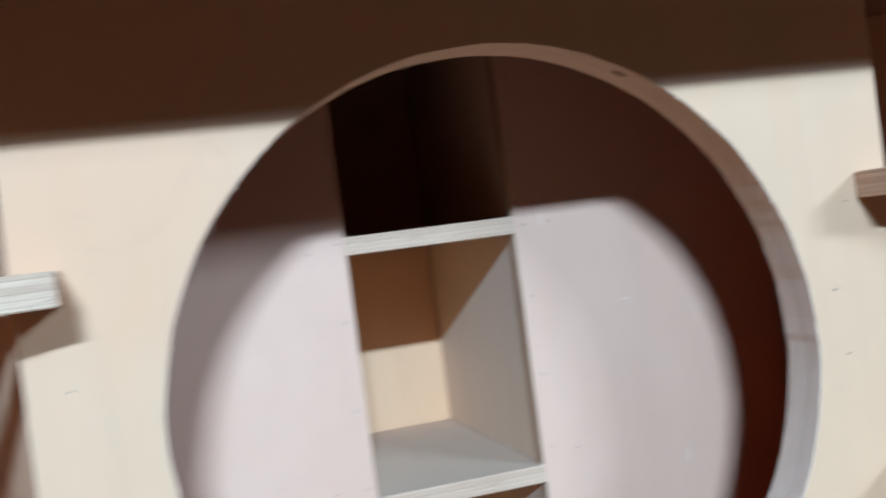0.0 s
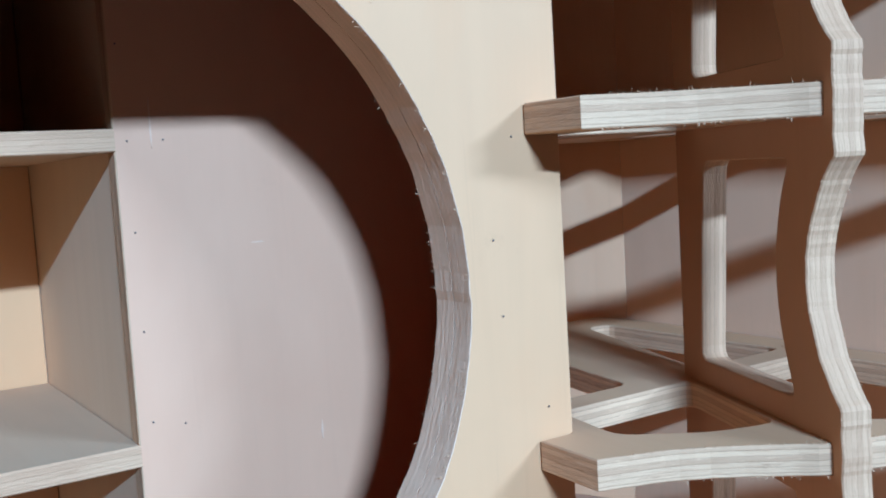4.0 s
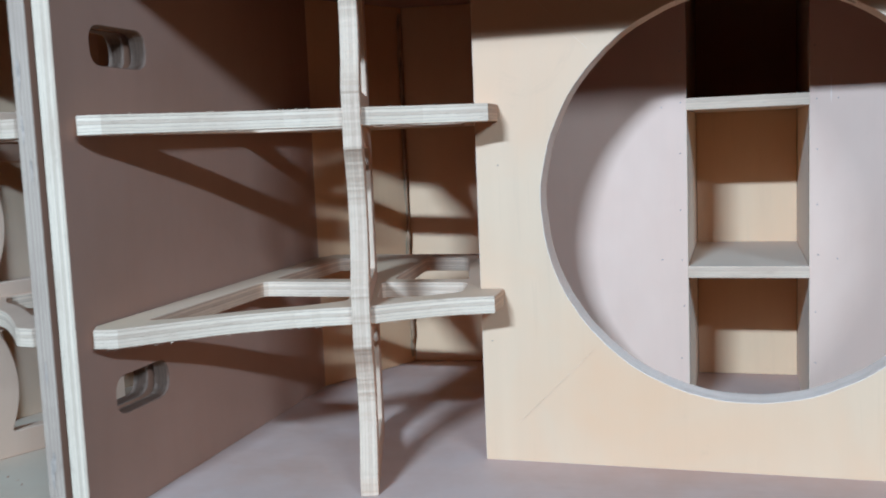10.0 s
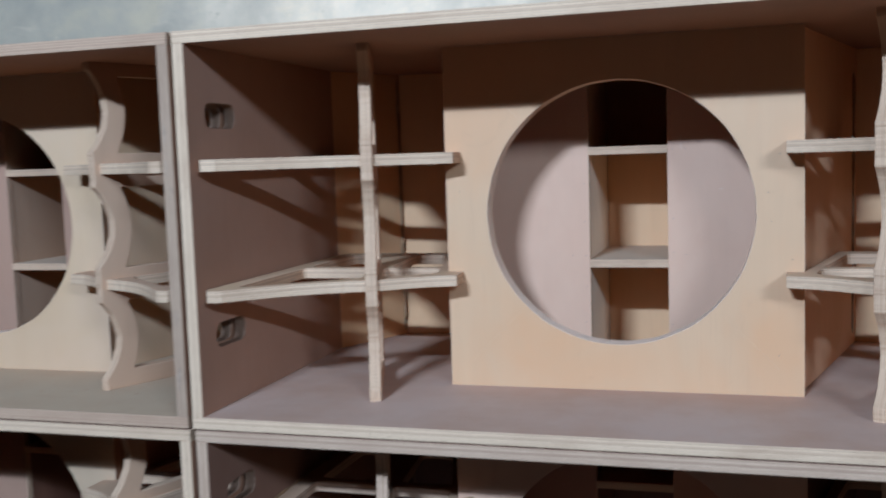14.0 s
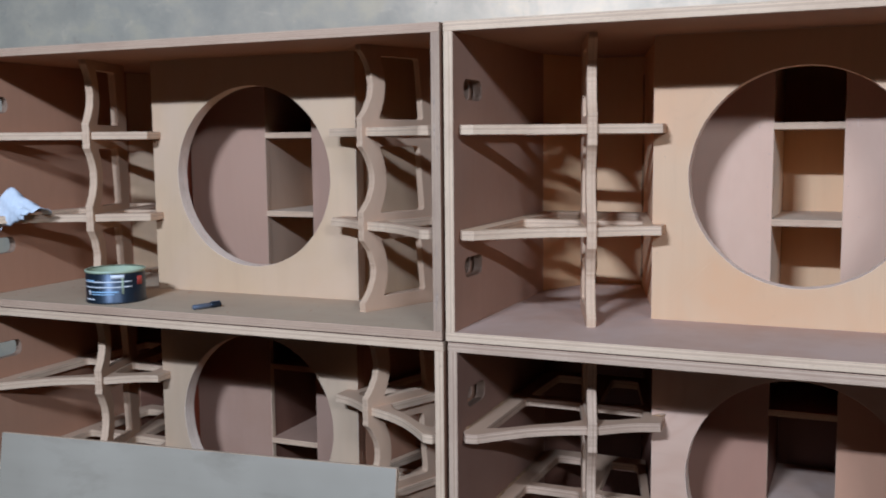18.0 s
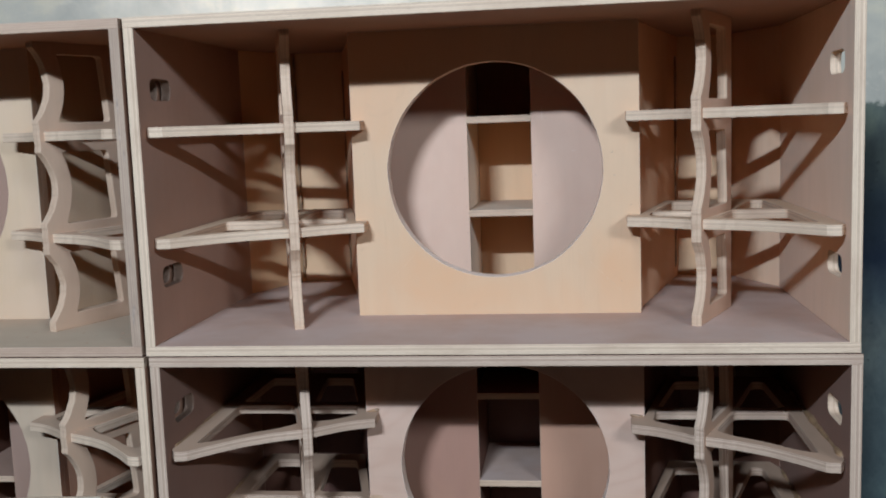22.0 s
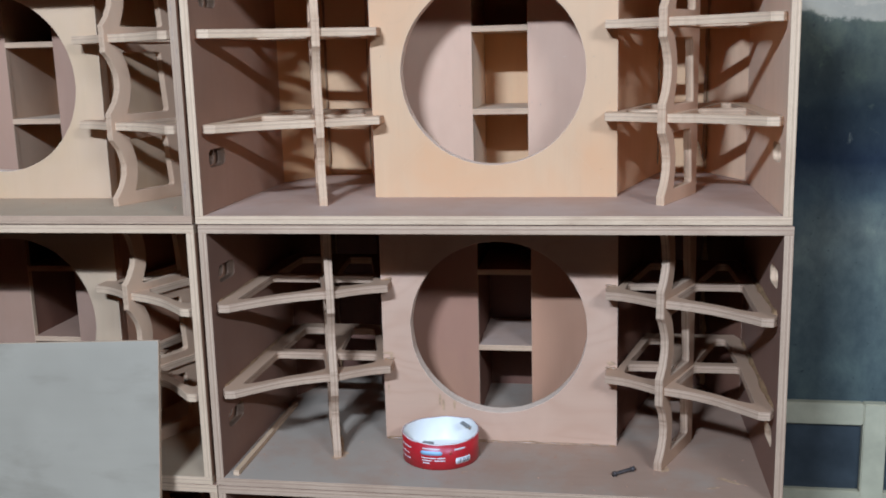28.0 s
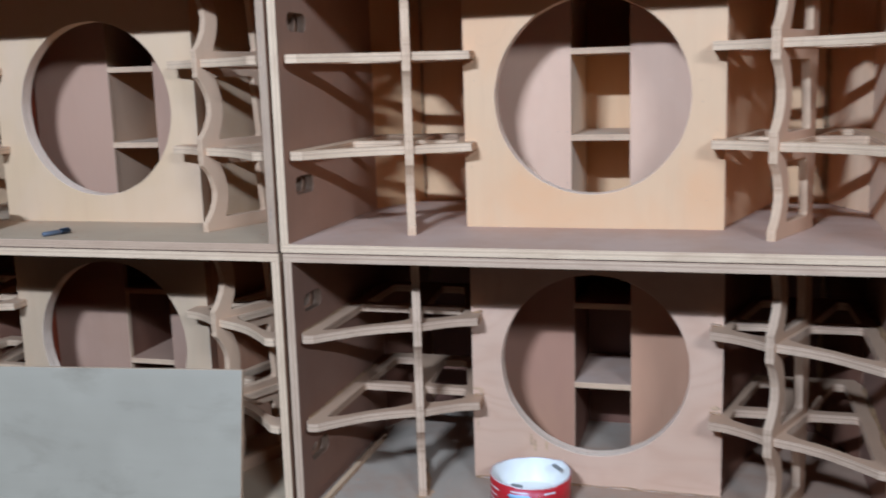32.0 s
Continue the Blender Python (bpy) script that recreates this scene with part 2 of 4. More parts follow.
MERANTI = ply_face("red_brown_veneer", (0.31, 0.075, 0.028), dark=0.65)
BEIGE = ply_face("beige_veneer", (0.56, 0.43, 0.315))
FAWN = ply_face("fawn_veneer", (0.46, 0.375, 0.28), drift=(0.43, 0.345, 0.255))
DRAB = ply_face("drab_olive_veneer", (0.49, 0.42, 0.305), drift=(0.45, 0.375, 0.26))
TAN = ply_face("tan_veneer", (0.43, 0.27, 0.178))
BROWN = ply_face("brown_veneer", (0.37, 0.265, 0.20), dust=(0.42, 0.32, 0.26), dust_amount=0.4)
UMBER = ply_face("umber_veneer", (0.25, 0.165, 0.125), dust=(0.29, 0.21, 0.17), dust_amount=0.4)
TAWNY = ply_face("tawny_veneer", (0.45, 0.35, 0.25), drift=(0.41, 0.31, 0.22))
# Shade in the cabinets' deep recesses is put into this veneer's dark colour.
SHADE_BROWN = ply_face("shaded_brown_veneer", (0.15, 0.08, 0.055), drift=(0.20, 0.115, 0.08))
GREYPINK = ply_face("greyish_tan_veneer", (0.525, 0.42, 0.305), drift=(0.47, 0.365, 0.255))
DUSTY = ply_face("dusty_mauve_veneer", (0.46, 0.365, 0.295), "x", (0.50, 0.45, 0.41), 0.75)
SAWDUST = ply_face("sawdust_covered_veneer", (0.38, 0.30, 0.235), "x", (0.37, 0.385, 0.345), 0.85, bias=0.32)
OLIVE = ply_face("dusty_olive_veneer", (0.47, 0.415, 0.305), "x", (0.485, 0.465, 0.36), 0.6)


def weathered_sheet():
    """Smooth greenish-grey old veneer with a few soft dark smudges."""
    n = Nodes("grey_weathered_veneer", 0.6, 0.0, 0.3)
    haze = n.noise(n.mapped((2, 2, 2)), 1.0, 4, 0.55)
    col = n.ramp(haze, (0.3, (0.27, 0.26, 0.215)), (0.7, (0.36, 0.35, 0.295)))
    streak = n.noise(n.mapped((2.0, 40, 40)), 1.0, 4, 0.6)
    col = n.mix(n.ramp(streak, (0.45, (0, 0, 0)), (0.8, (0.25, 0.25, 0.25))), col, (0.27, 0.255, 0.205))
    smudge = n.noise(n.mapped((3.2, 7, 7)), 1.3, 5, 0.6, 0.4)
    col = n.mix(n.ramp(smudge, (0.52, (0, 0, 0)), (0.72, (0.6, 0.6, 0.6))), col, (0.20, 0.185, 0.145))
    grit = n.noise(n.mapped((90, 90, 90)), 1.0, 3, 0.6)
    col = n.mix(n.ramp(grit, (0.66, (0, 0, 0)), (0.75, (0.3, 0.3, 0.3))), col, (0.2, 0.17, 0.13))
    n.bump(n.maths("ADD", streak, grit), 0.15, 0.0008)
    return n.colour(n.mix(1.0, col, (1.07, 0.765, 0.535), "MULTIPLY"))


GREYPLY = weathered_sheet()
STAIN = plain("brown_glue_stain", (0.47, 0.29, 0.165), 0.5, vary=0.3, size=80)
KNOT = plain("dark_knot", (0.37, 0.25, 0.165), 0.8, vary=0.4, size=120)
GLUE = plain("dried_amber_glue", (0.31, 0.175, 0.085), 0.4, vary=0.35, size=60)
PENCIL = plain("faint_pencil", (0.64, 0.40, 0.22), 0.7)
NAIL = plain("dull_nail_steel", (0.16, 0.14, 0.13), 0.5, 0.6)


# ---- building helpers ----
def part(name, mesh, materials, parent, m=Matrix(), label=""):
    ob = new(name, mesh)
    for mat in materials:
        if len(mesh.materials) < len(materials):
            mesh.materials.append(mat)
    ob.parent = parent
    ob.matrix_basis = m
    return tagged(ob, label)


def board_of(cab, name, x=0.0):
    """The cabinet's board of that name, nearest to the given x."""
    found = [ob for ob in cab.children if ob.name.split(".")[0] == name]
    return min(found, key=lambda ob: abs(ob.matrix_basis.translation.x + 0.1 - x))


def mark(name, mesh, materials, cab, where, m, label="", x=0.0):
    """A small mark as a part of one board, placed in the cabinet's own axes."""
    host = board_of(cab, where, x)
    return part(name, mesh, materials, host, host.matrix_basis.inverted() @ m, label)


def placed(name, at, label, category, group="", kind=""):
    ob = new(name)
    ob.matrix_basis = at
    return tagged(ob, label, category, group, kind)


def rounded(points, r, steps=4):
    """A closed outline with its corners rounded."""
    out, count = [], len(points)
    for i in range(count):
        p, a, b = (Vector(points[k % count]) for k in (i, i - 1, i + 1))
        da, db = (a - p), (b - p)
        k = min(r, da.length * 0.45, db.length * 0.45)
        p0, p1 = p + da.normalized() * k, p + db.normalized() * k
        for s in range(steps + 1):
            t = s / steps
            out.append(tuple((1 - t) ** 2 * p0 + 2 * t * (1 - t) * p + t * t * p1))
    return out


def board(name, outline, holes=(), thick=0.018, bevel=0.0008):
    """A board: the outline with its holes in local x and y, thick along z. Faces take slot 0, sawn edges slot 1."""
    bm = bmesh.new()
    edges = []
    for loop in (outline, *holes):
        vs = [bm.verts.new((x, y, 0)) for x, y in loop]
        edges += [bm.edges.new((vs[i - 1], vs[i])) for i in range(len(vs))]
    bmesh.ops.triangle_fill(bm, use_beauty=True, edges=edges, normal=(0, 0, 1))
    bmesh.ops.dissolve_limit(bm, angle_limit=0.01, verts=bm.verts, edges=bm.edges, delimit=set())
    low = list(bm.faces)
    grown = bmesh.ops.extrude_face_region(bm, geom=low, use_keep_orig=True)
    bmesh.ops.translate(bm, vec=(0, 0, thick), verts=[v for v in grown["geom"] if isinstance(v, bmesh.types.BMVert)])
    bmesh.ops.recalc_face_normals(bm, faces=bm.faces)
    if bevel:
        rim = [e for e in bm.edges if e.is_manifold and e.calc_face_angle(0) > 1.2 and abs(e.verts[0].co.z - e.verts[1].co.z) < 1e-6]
        bmesh.ops.bevel(bm, geom=rim, offset=bevel, segments=1, affect="EDGES", clamp_overlap=True)
    bm.normal_update()
    for f in bm.faces:
        f.material_index = 0 if abs(f.normal.z) > 0.9 else 1
        f.smooth = False
    mesh = bpy.data.meshes.new(name)
    bm.to_mesh(mesh)
    bm.free()
    return mesh


def rect(w, h):
    return [(0, 0), (w, 0), (w, h), (0, h)]


def frame_of(origin, xdir, ydir):
    """The pose whose local x and y run along two given directions."""
    x, y = Vector(xdir).normalized(), Vector(ydir).normalized()
    z = x.cross(y)
    m = Matrix((x, y, z)).transposed().to_4x4()
    m.translation = origin
    return m


def box_mesh(name, sx, sy, sz, bevel=0.001, base=True):
    bm = bmesh.new()
    bmesh.ops.create_cube(bm, size=1)
    bmesh.ops.scale(bm, vec=(sx, sy, sz), verts=bm.verts)
    if base:
        bmesh.ops.translate(bm, vec=(0, 0, sz / 2), verts=bm.verts)
    if bevel:
        bmesh.ops.bevel(bm, geom=list(bm.edges), offset=bevel, segments=2, affect="EDGES")
    mesh = bpy.data.meshes.new(name)
    bm.to_mesh(mesh)
    bm.free()
    return mesh


# ---- the loudspeaker cabinets ----
W, H, D, T = 1.22, 0.5935, 0.77, 0.018
BAFFLE_Y, INNER_Y, BACK_Y = 0.27, 0.437, 0.742
NODES = (0.200, 0.3965)


def chamber_x(y):
    """The outer face of the driver chamber's side, which spreads towards the back."""
    return 0.332 - 0.275 * (y - 0.305)


def arc_y(x):
    """The front edge of a horizontal brace: a flat tip, then one hollow arc up to the vertical brace and a shallower one up to the baffle."""
    if x < 0.05:
        return 0.010 + 0.1 * (x - 0.03)
    if x < 0.25:
        s = (x - 0.05) / 0.2
        return 0.012 + 0.139 * s + 0.024 * math.sin(math.pi * s)
    s = (x - 0.25) / 0.11
    return 0.151 + 0.067 * s + 0.010 * math.sin(math.pi * min(1.0, s))


SLANTS = (0.335, 0.434)


def strip_x(y, right=0):
    """The line of the vertical brace in plan; those on the right stand more askew."""
    return 0.244 - SLANTS[right] * (y - 0.139)


def uneven(u, seed, size=0.0007):
    """The small wander of a saw cut."""
    return size * (noise.noise((u * 38, seed, 0.3)) + 0.6 * noise.noise((u * 150, seed, 1.7)))


def brace_outline():
    arc = [(0.03 + 0.33 * i / 44, arc_y(0.03 + 0.33 * i / 44) + uneven(i / 44, 2.5, 0.0010)) for i in range(45)]
    return arc + [(0.358, 0.2685), (0.334, 0.2685), (chamber_x(0.578), 0.578), (0.033, 0.578), (0.0195, 0.54), (0.0195, 0.028)]


def brace_holes(right):
    def strip(y):
        return strip_x(y, right)

    def front(x, gap):
        return arc_y(x) + gap

    cells = [
        [(0.052, front(0.052, 0.046))] + [(x, front(x, 0.029)) for x in (0.085, 0.12, 0.15, 0.18)] + [(strip(0.185) - 0.017, 0.186), (strip(0.31) - 0.016, 0.311), (0.052, 0.311)],
        [(0.052, 0.336), (strip(0.336) - 0.009, 0.336), (0.082 if right else 0.115, 0.535), (0.058, 0.535)],
        [(strip(0.2) + 0.016, 0.199), (0.275, 0.212), (0.318, 0.246), (chamber_x(0.31) - 0.024, 0.311), (strip(0.311) + 0.016, 0.311)],
        [(strip(0.336) + (0.064 if right else 0.03), 0.336), (chamber_x(0.336) - 0.022, 0.336), (chamber_x(0.535) - 0.022, 0.535), (0.186, 0.535)],
    ]
    return [rounded(c, 0.012, 3) for c in cells]


SPANS = ((0.0, NODES[0] - T), (NODES[0] - T, NODES[1] - T), (NODES[1] - T, H - 2 * T))
PLATE_LONG = 0.222


def wave(v):
    """How far the front edge of the vertical brace stands back at the height v."""
    for a, b in SPANS:
        if a <= v <= b:
            pad_a = 0.020 if a == 0 else 0.030
            pad_b = 0.031 if b < 0.5 else 0.012
            s = (v - a - pad_a) / (b - a - pad_a - pad_b)
            return 0.0 if s <= 0 or s >= 1 else 0.031 * math.sin(math.pi * s) ** 0.8
    return 0.0


def upright_outline(long):
    top = H - 2 * T
    return [(wave(top * i / 220) + uneven(i / 220, 7.1, 0.0013), top * i / 220) for i in range(221)] + [(long, top), (long, 0)]


def upright_holes():
    holes = []
    for a, b in SPANS:
        lo, hi = a + 0.026, b - 0.031
        if a == 0:
            lo = a + 0.03
        if b > 0.5:
            hi = b - 0.022
        edge = [(0.6 * wave(lo + (hi - lo) * i / 10) + 0.047, lo + (hi - lo) * i / 10) for i in range(11)]
        holes.append(rounded(edge + [(PLATE_LONG - 0.062, hi), (PLATE_LONG - 0.05, lo)], 0.009, 3))
    return holes


def circle(cx, cy, r, steps=240):
    return [(cx + (r + uneven(i / steps, 4.4, 0.0008)) * math.cos(2 * math.pi * i / steps), cy + (r + uneven(i / steps, 4.4, 0.0008)) * math.sin(2 * math.pi * i / steps)) for i in range(steps)]


def handle_hole(cy, cz, w=0.092, h=0.038):
    return rounded([(cy - w / 2, cz - h / 2), (cy + w / 2, cz - h / 2), (cy + w / 2, cz + h / 2), (cy - w / 2, cz + h / 2)], 0.017, 4)


def cabinet(x, z, label, face, inner, side, floor_mat, brace_mat, edge=EDGE, corners=None, outside=None, slot=None, shelf=None, upright=None, ceiling_mat=None, rear=None, cut=(0.278, 0.283, 0.209), wide=(0.332, 0.556), shift=(0.0, 0.0), side_right=None, lift=(0.0, 0.0), brace_edge=EDGE, edge_right=None, grip=0.1):
    """One open-fronted horn-loaded loudspeaker cabinet of raw plywood."""
    cab = placed("speaker_cabinet", pose(x, 0, z), label, "speaker cabinet", "stacked speaker cabinets")

    corners, outside, slot, shelf = corners or (face, face), outside or side, slot or face, shelf or inner
    inner = inner if isinstance(inner, tuple) else (inner, inner)

    def retint(mesh, mat, test):
        """A third material on the faces that pass the test."""
        for poly in mesh.polygons:
            if test(poly.center, poly.normal):
                poly.material_index = 2
        return mesh, mat

    def put(name, mesh, mat, m, label="", edge_mat=None):
        if isinstance(mesh, tuple):
            return part(name, mesh[0], (mat, edge_mat or edge, mesh[1]), cab, m, label)
        return part(name, mesh, (mat, edge_mat or edge), cab, m, label)

    flat = board("panel", rect(W, D))
    put("bottom_panel", flat, floor_mat, frame_of((0, 0, 0), (1, 0, 0), (0, 1, 0)), "dusty plywood bottom panel")
    put("top_panel", board("panel", rect(W, D)), ceiling_mat or side, frame_of((0, 0, H - T), (1, 0, 0), (0, 1, 0)))
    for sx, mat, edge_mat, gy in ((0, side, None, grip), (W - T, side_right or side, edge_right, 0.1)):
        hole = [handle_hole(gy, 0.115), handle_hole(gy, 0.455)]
        wall = retint(board("panel", rect(D, H - 2 * T), hole), EDGE if sx and x > -0.5 else SHADED_HANDLE_EDGE, lambda c, nn: abs(nn.z) < 0.9 and 0.02 < c.x < D - 0.02 and 0.02 < c.y < H - 2 * T - 0.02)
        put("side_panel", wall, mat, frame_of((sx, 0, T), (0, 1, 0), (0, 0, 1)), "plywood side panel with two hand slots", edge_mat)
    put("back_panel", board("panel", rect(W - 2 * T - 0.002, H - 2 * T)), face, frame_of((T + 0.001, BACK_Y + T, T), (1, 0, 0), (0, 0, 1)))
    # driver chamber
    tall = H - 2 * T
    for name, front in (("baffle", BAFFLE_Y), ("baffle_backing", BAFFLE_Y + 0.0176)):
        put(name, retint(board(name, rect(wide[1], tall), [circle(*cut)], thick=0.0175, bevel=0.0004 if name == "baffle" else 0.00015), outside, lambda c, nn: abs(nn.x) > 0.95 and not 0.01 < c.x < wide[1] - 0.01), face if name == "baffle" else MERANTI, frame_of((wide[0], front + 0.0175, T), (1, 0, 0), (0, 0, 1)), "board with a round driver cut-out", RIM)
    for sign in (0, 1):
        def flip(px, py):
            return (W - px, py) if sign else (px, py)

        a, b = Vector((*flip(chamber_x(BAFFLE_Y + 0.0355), BAFFLE_Y + 0.0355), T)), Vector((*flip(chamber_x(BACK_Y), BACK_Y), T))
        out = b - a
        m = frame_of(a if sign else b, out if sign else -out, (0, 0, 1))
        off = Vector((1, 0, 0)) * (0.015 if not sign else -0.015)
        inward = Vector((m.col[2][:3])).dot(off) > 0
        if not inward:
            m.translation -= Vector(m.col[2][:3]) * 0.015
        away = Vector((-1 if not sign else 1, 0, 0)).dot(Vector(m.col[2][:3]))
        put("chamber_side", retint(board("panel", rect(out.length, tall), thick=0.015), outside, lambda c, nn: nn.z * away > 0.5), MERANTI, m, "red-brown plywood chamber side")
        # panels behind the cut-out on both sides of the slot
        x0, x1 = chamber_x(INNER_Y) + 0.016, 0.543
        px = (W - x1 if sign else x0) + shift[0]
        put("inner_panel", board("panel", rect(x1 - x0, tall), thick=0.015), inner[sign], frame_of((px, INNER_Y + 0.015, T), (1, 0, 0), (0, 0, 1)))
        px = (W - 0.542 if sign else 0.527) + shift[0]
        put("slot_side", board("panel", rect(BACK_Y - INNER_Y - 0.016, tall), thick=0.015), slot, frame_of((px, INNER_Y + 0.0155, T), (0, 1, 0), (0, 0, 1)))
        # angled panels in the rear corner
        for (ax, ay), (bx, by) in (((T, 0.545), (0.1, 0.722)), ((0.1, 0.722), (chamber_x(0.735), 0.736))):
            pa, pb = Vector((*flip(ax, ay), T)), Vector((*flip(bx, by), T))
            run = pb - pa
            m = frame_of(pb if sign else pa, -run if sign else run, (0, 0, 1))
            m.translation += Vector((0, 0.002, 0))
            put("corner_panel", board("panel", rect(run.length, tall), thick=0.006), corners[sign] if ay < 0.7 or not rear else rear, m @ Matrix.Translation((0, 0, -0.006)))
        # braces
        for n, zc in enumerate(NODES):
            pts, holes = brace_outline(), brace_holes(sign)
            if sign:
                pts = [(W - px, py) for px, py in reversed(pts)]
                holes = [[(W - px, py) for px, py in reversed(h)] for h in holes]
            put("horizontal_brace", board("brace", pts, holes), brace_mat, Matrix.Translation((0, 0, zc - T / 2 + lift[sign])), "horizontal plywood brace with cut-out cells", brace_edge)
        fa, fb = Vector((*flip(strip_x(0.139), 0.139), T)), Vector((*flip(strip_x(0.34, sign), 0.34), T))
        m = frame_of(fa, fb - fa, (0, 0, 1))
        put("vertical_brace", board("brace", upright_outline(PLATE_LONG - 0.018 * sign), upright_holes()), upright or brace_mat, m @ Matrix.Translation((0, 0, -T / 2)), "upright plywood brace with a wavy front edge", EDGE_TAN if brace_edge is EDGE else brace_edge)
    # Unseen red boards added to redden the light bouncing inside the chamber.
    put("chamber_floor", board("panel", rect(0.53, INNER_Y - 0.306), thick=0.004, bevel=0), MERANTI, frame_of((0.345, 0.3055, T + 0.0005), (1, 0, 0), (0, 1, 0)), edge_mat=MERANTI)
    put("chamber_ceiling", board("panel", rect(0.53, INNER_Y - 0.306), thick=0.004, bevel=0), MERANTI, frame_of((0.345, 0.3055, H - T - 0.0045), (1, 0, 0), (0, 1, 0)), edge_mat=MERANTI)
    put("slot_back", board("panel", rect(0.1352, tall), thick=0.012), slot if slot is SHADE_BROWN else rear or face, frame_of((0.5424 + shift[0], 0.712, T), (1, 0, 0), (0, 0, 1)))
    for zc in (0.203, 0.400):
        put("slot_shelf", board("panel", rect(0.135, 0.699 - INNER_Y), thick=0.014), shelf if not isinstance(shelf, tuple) else shelf[0], frame_of((0.5425 + shift[0], INNER_Y - 0.001, zc - 0.007 + shift[1]), (1, 0, 0), (0, 1, 0)), edge_mat=EDGE_TAN)
    return cab


ROWS_Z = (0.020, 0.6145, 1.210)
FLOOR_Z = 0.018
CAB_TOP = cabinet(0.0, ROWS_Z[2], "raw yellow plywood speaker cabinet on top of the stack", YELLOW, PINK, BROWN, DUSTY, CREAM, side_right=LITSIDE, corners=(HONEY, LITBISCUIT), rear=HONEY, outside=LITLINEN, slot=WHITISH, shelf=GREENISH, upright=BEIGE)
CAB_MID = cabinet(0.004, ROWS_Z[1], "pinkish plywood speaker cabinet with glue stains, holding a red tin", FIGURED, (PALE, OCHRE), UMBER, SAWDUST, TAWNY, edge=EDGE_DIM, corners=(SHADE_BROWN, SHADE_BROWN), outside=SHADE_BROWN, slot=SHADE_BROWN, shelf=DUSTY, ceiling_mat=SHADE_BROWN, lift=(0.010, 0.0), brace_edge=EDGE_DIM)
cabinet(0.006, ROWS_Z[0], "plywood speaker cabinet at the bottom of the stack", PALE, (PALE, OCHRE), UMBER, SAWDUST, TAWNY, edge=EDGE_DIM, corners=(SHADE_BROWN, SHADE_BROWN), outside=SHADE_BROWN, slot=SHADE_BROWN, shelf=DUSTY, ceiling_mat=SHADE_BROWN, brace_edge=EDGE_DIM)
CAB_LEFT = cabinet(-1.228, ROWS_Z[2], "cream plywood speaker cabinet holding a dark tin and a marker", CREAM, ROSE, TAN, OLIVE, GREYPINK, EDGE_RED, edge_right=EDGE_WORN, grip=0.076, outside=CREAM, slot=FAWN, shelf=GREENISH, cut=(0.284, 0.279, 0.212), wide=(0.334, 0.563), shift=(0.006, -0.006))
cabinet(-1.226, ROWS_Z[1], "drab plywood speaker cabinet behind a leaning plywood sheet", DRAB, BROWN, TAN, OLIVE, GREYPINK, grip=0.076, corners=(SHADE_BROWN, SHADE_BROWN), outside=TAN, slot=SHADE_BROWN, ceiling_mat=SHADE_BROWN, cut=(0.278, 0.282, 0.212), shift=(0.0, -0.003))
cabinet(-1.216, ROWS_Z[0], "plywood speaker cabinet at the bottom, behind a leaning sheet", CREAM, PALE, BROWN, DUSTY, TAN, corners=(SHADE_BROWN, SHADE_BROWN), slot=SHADE_BROWN)


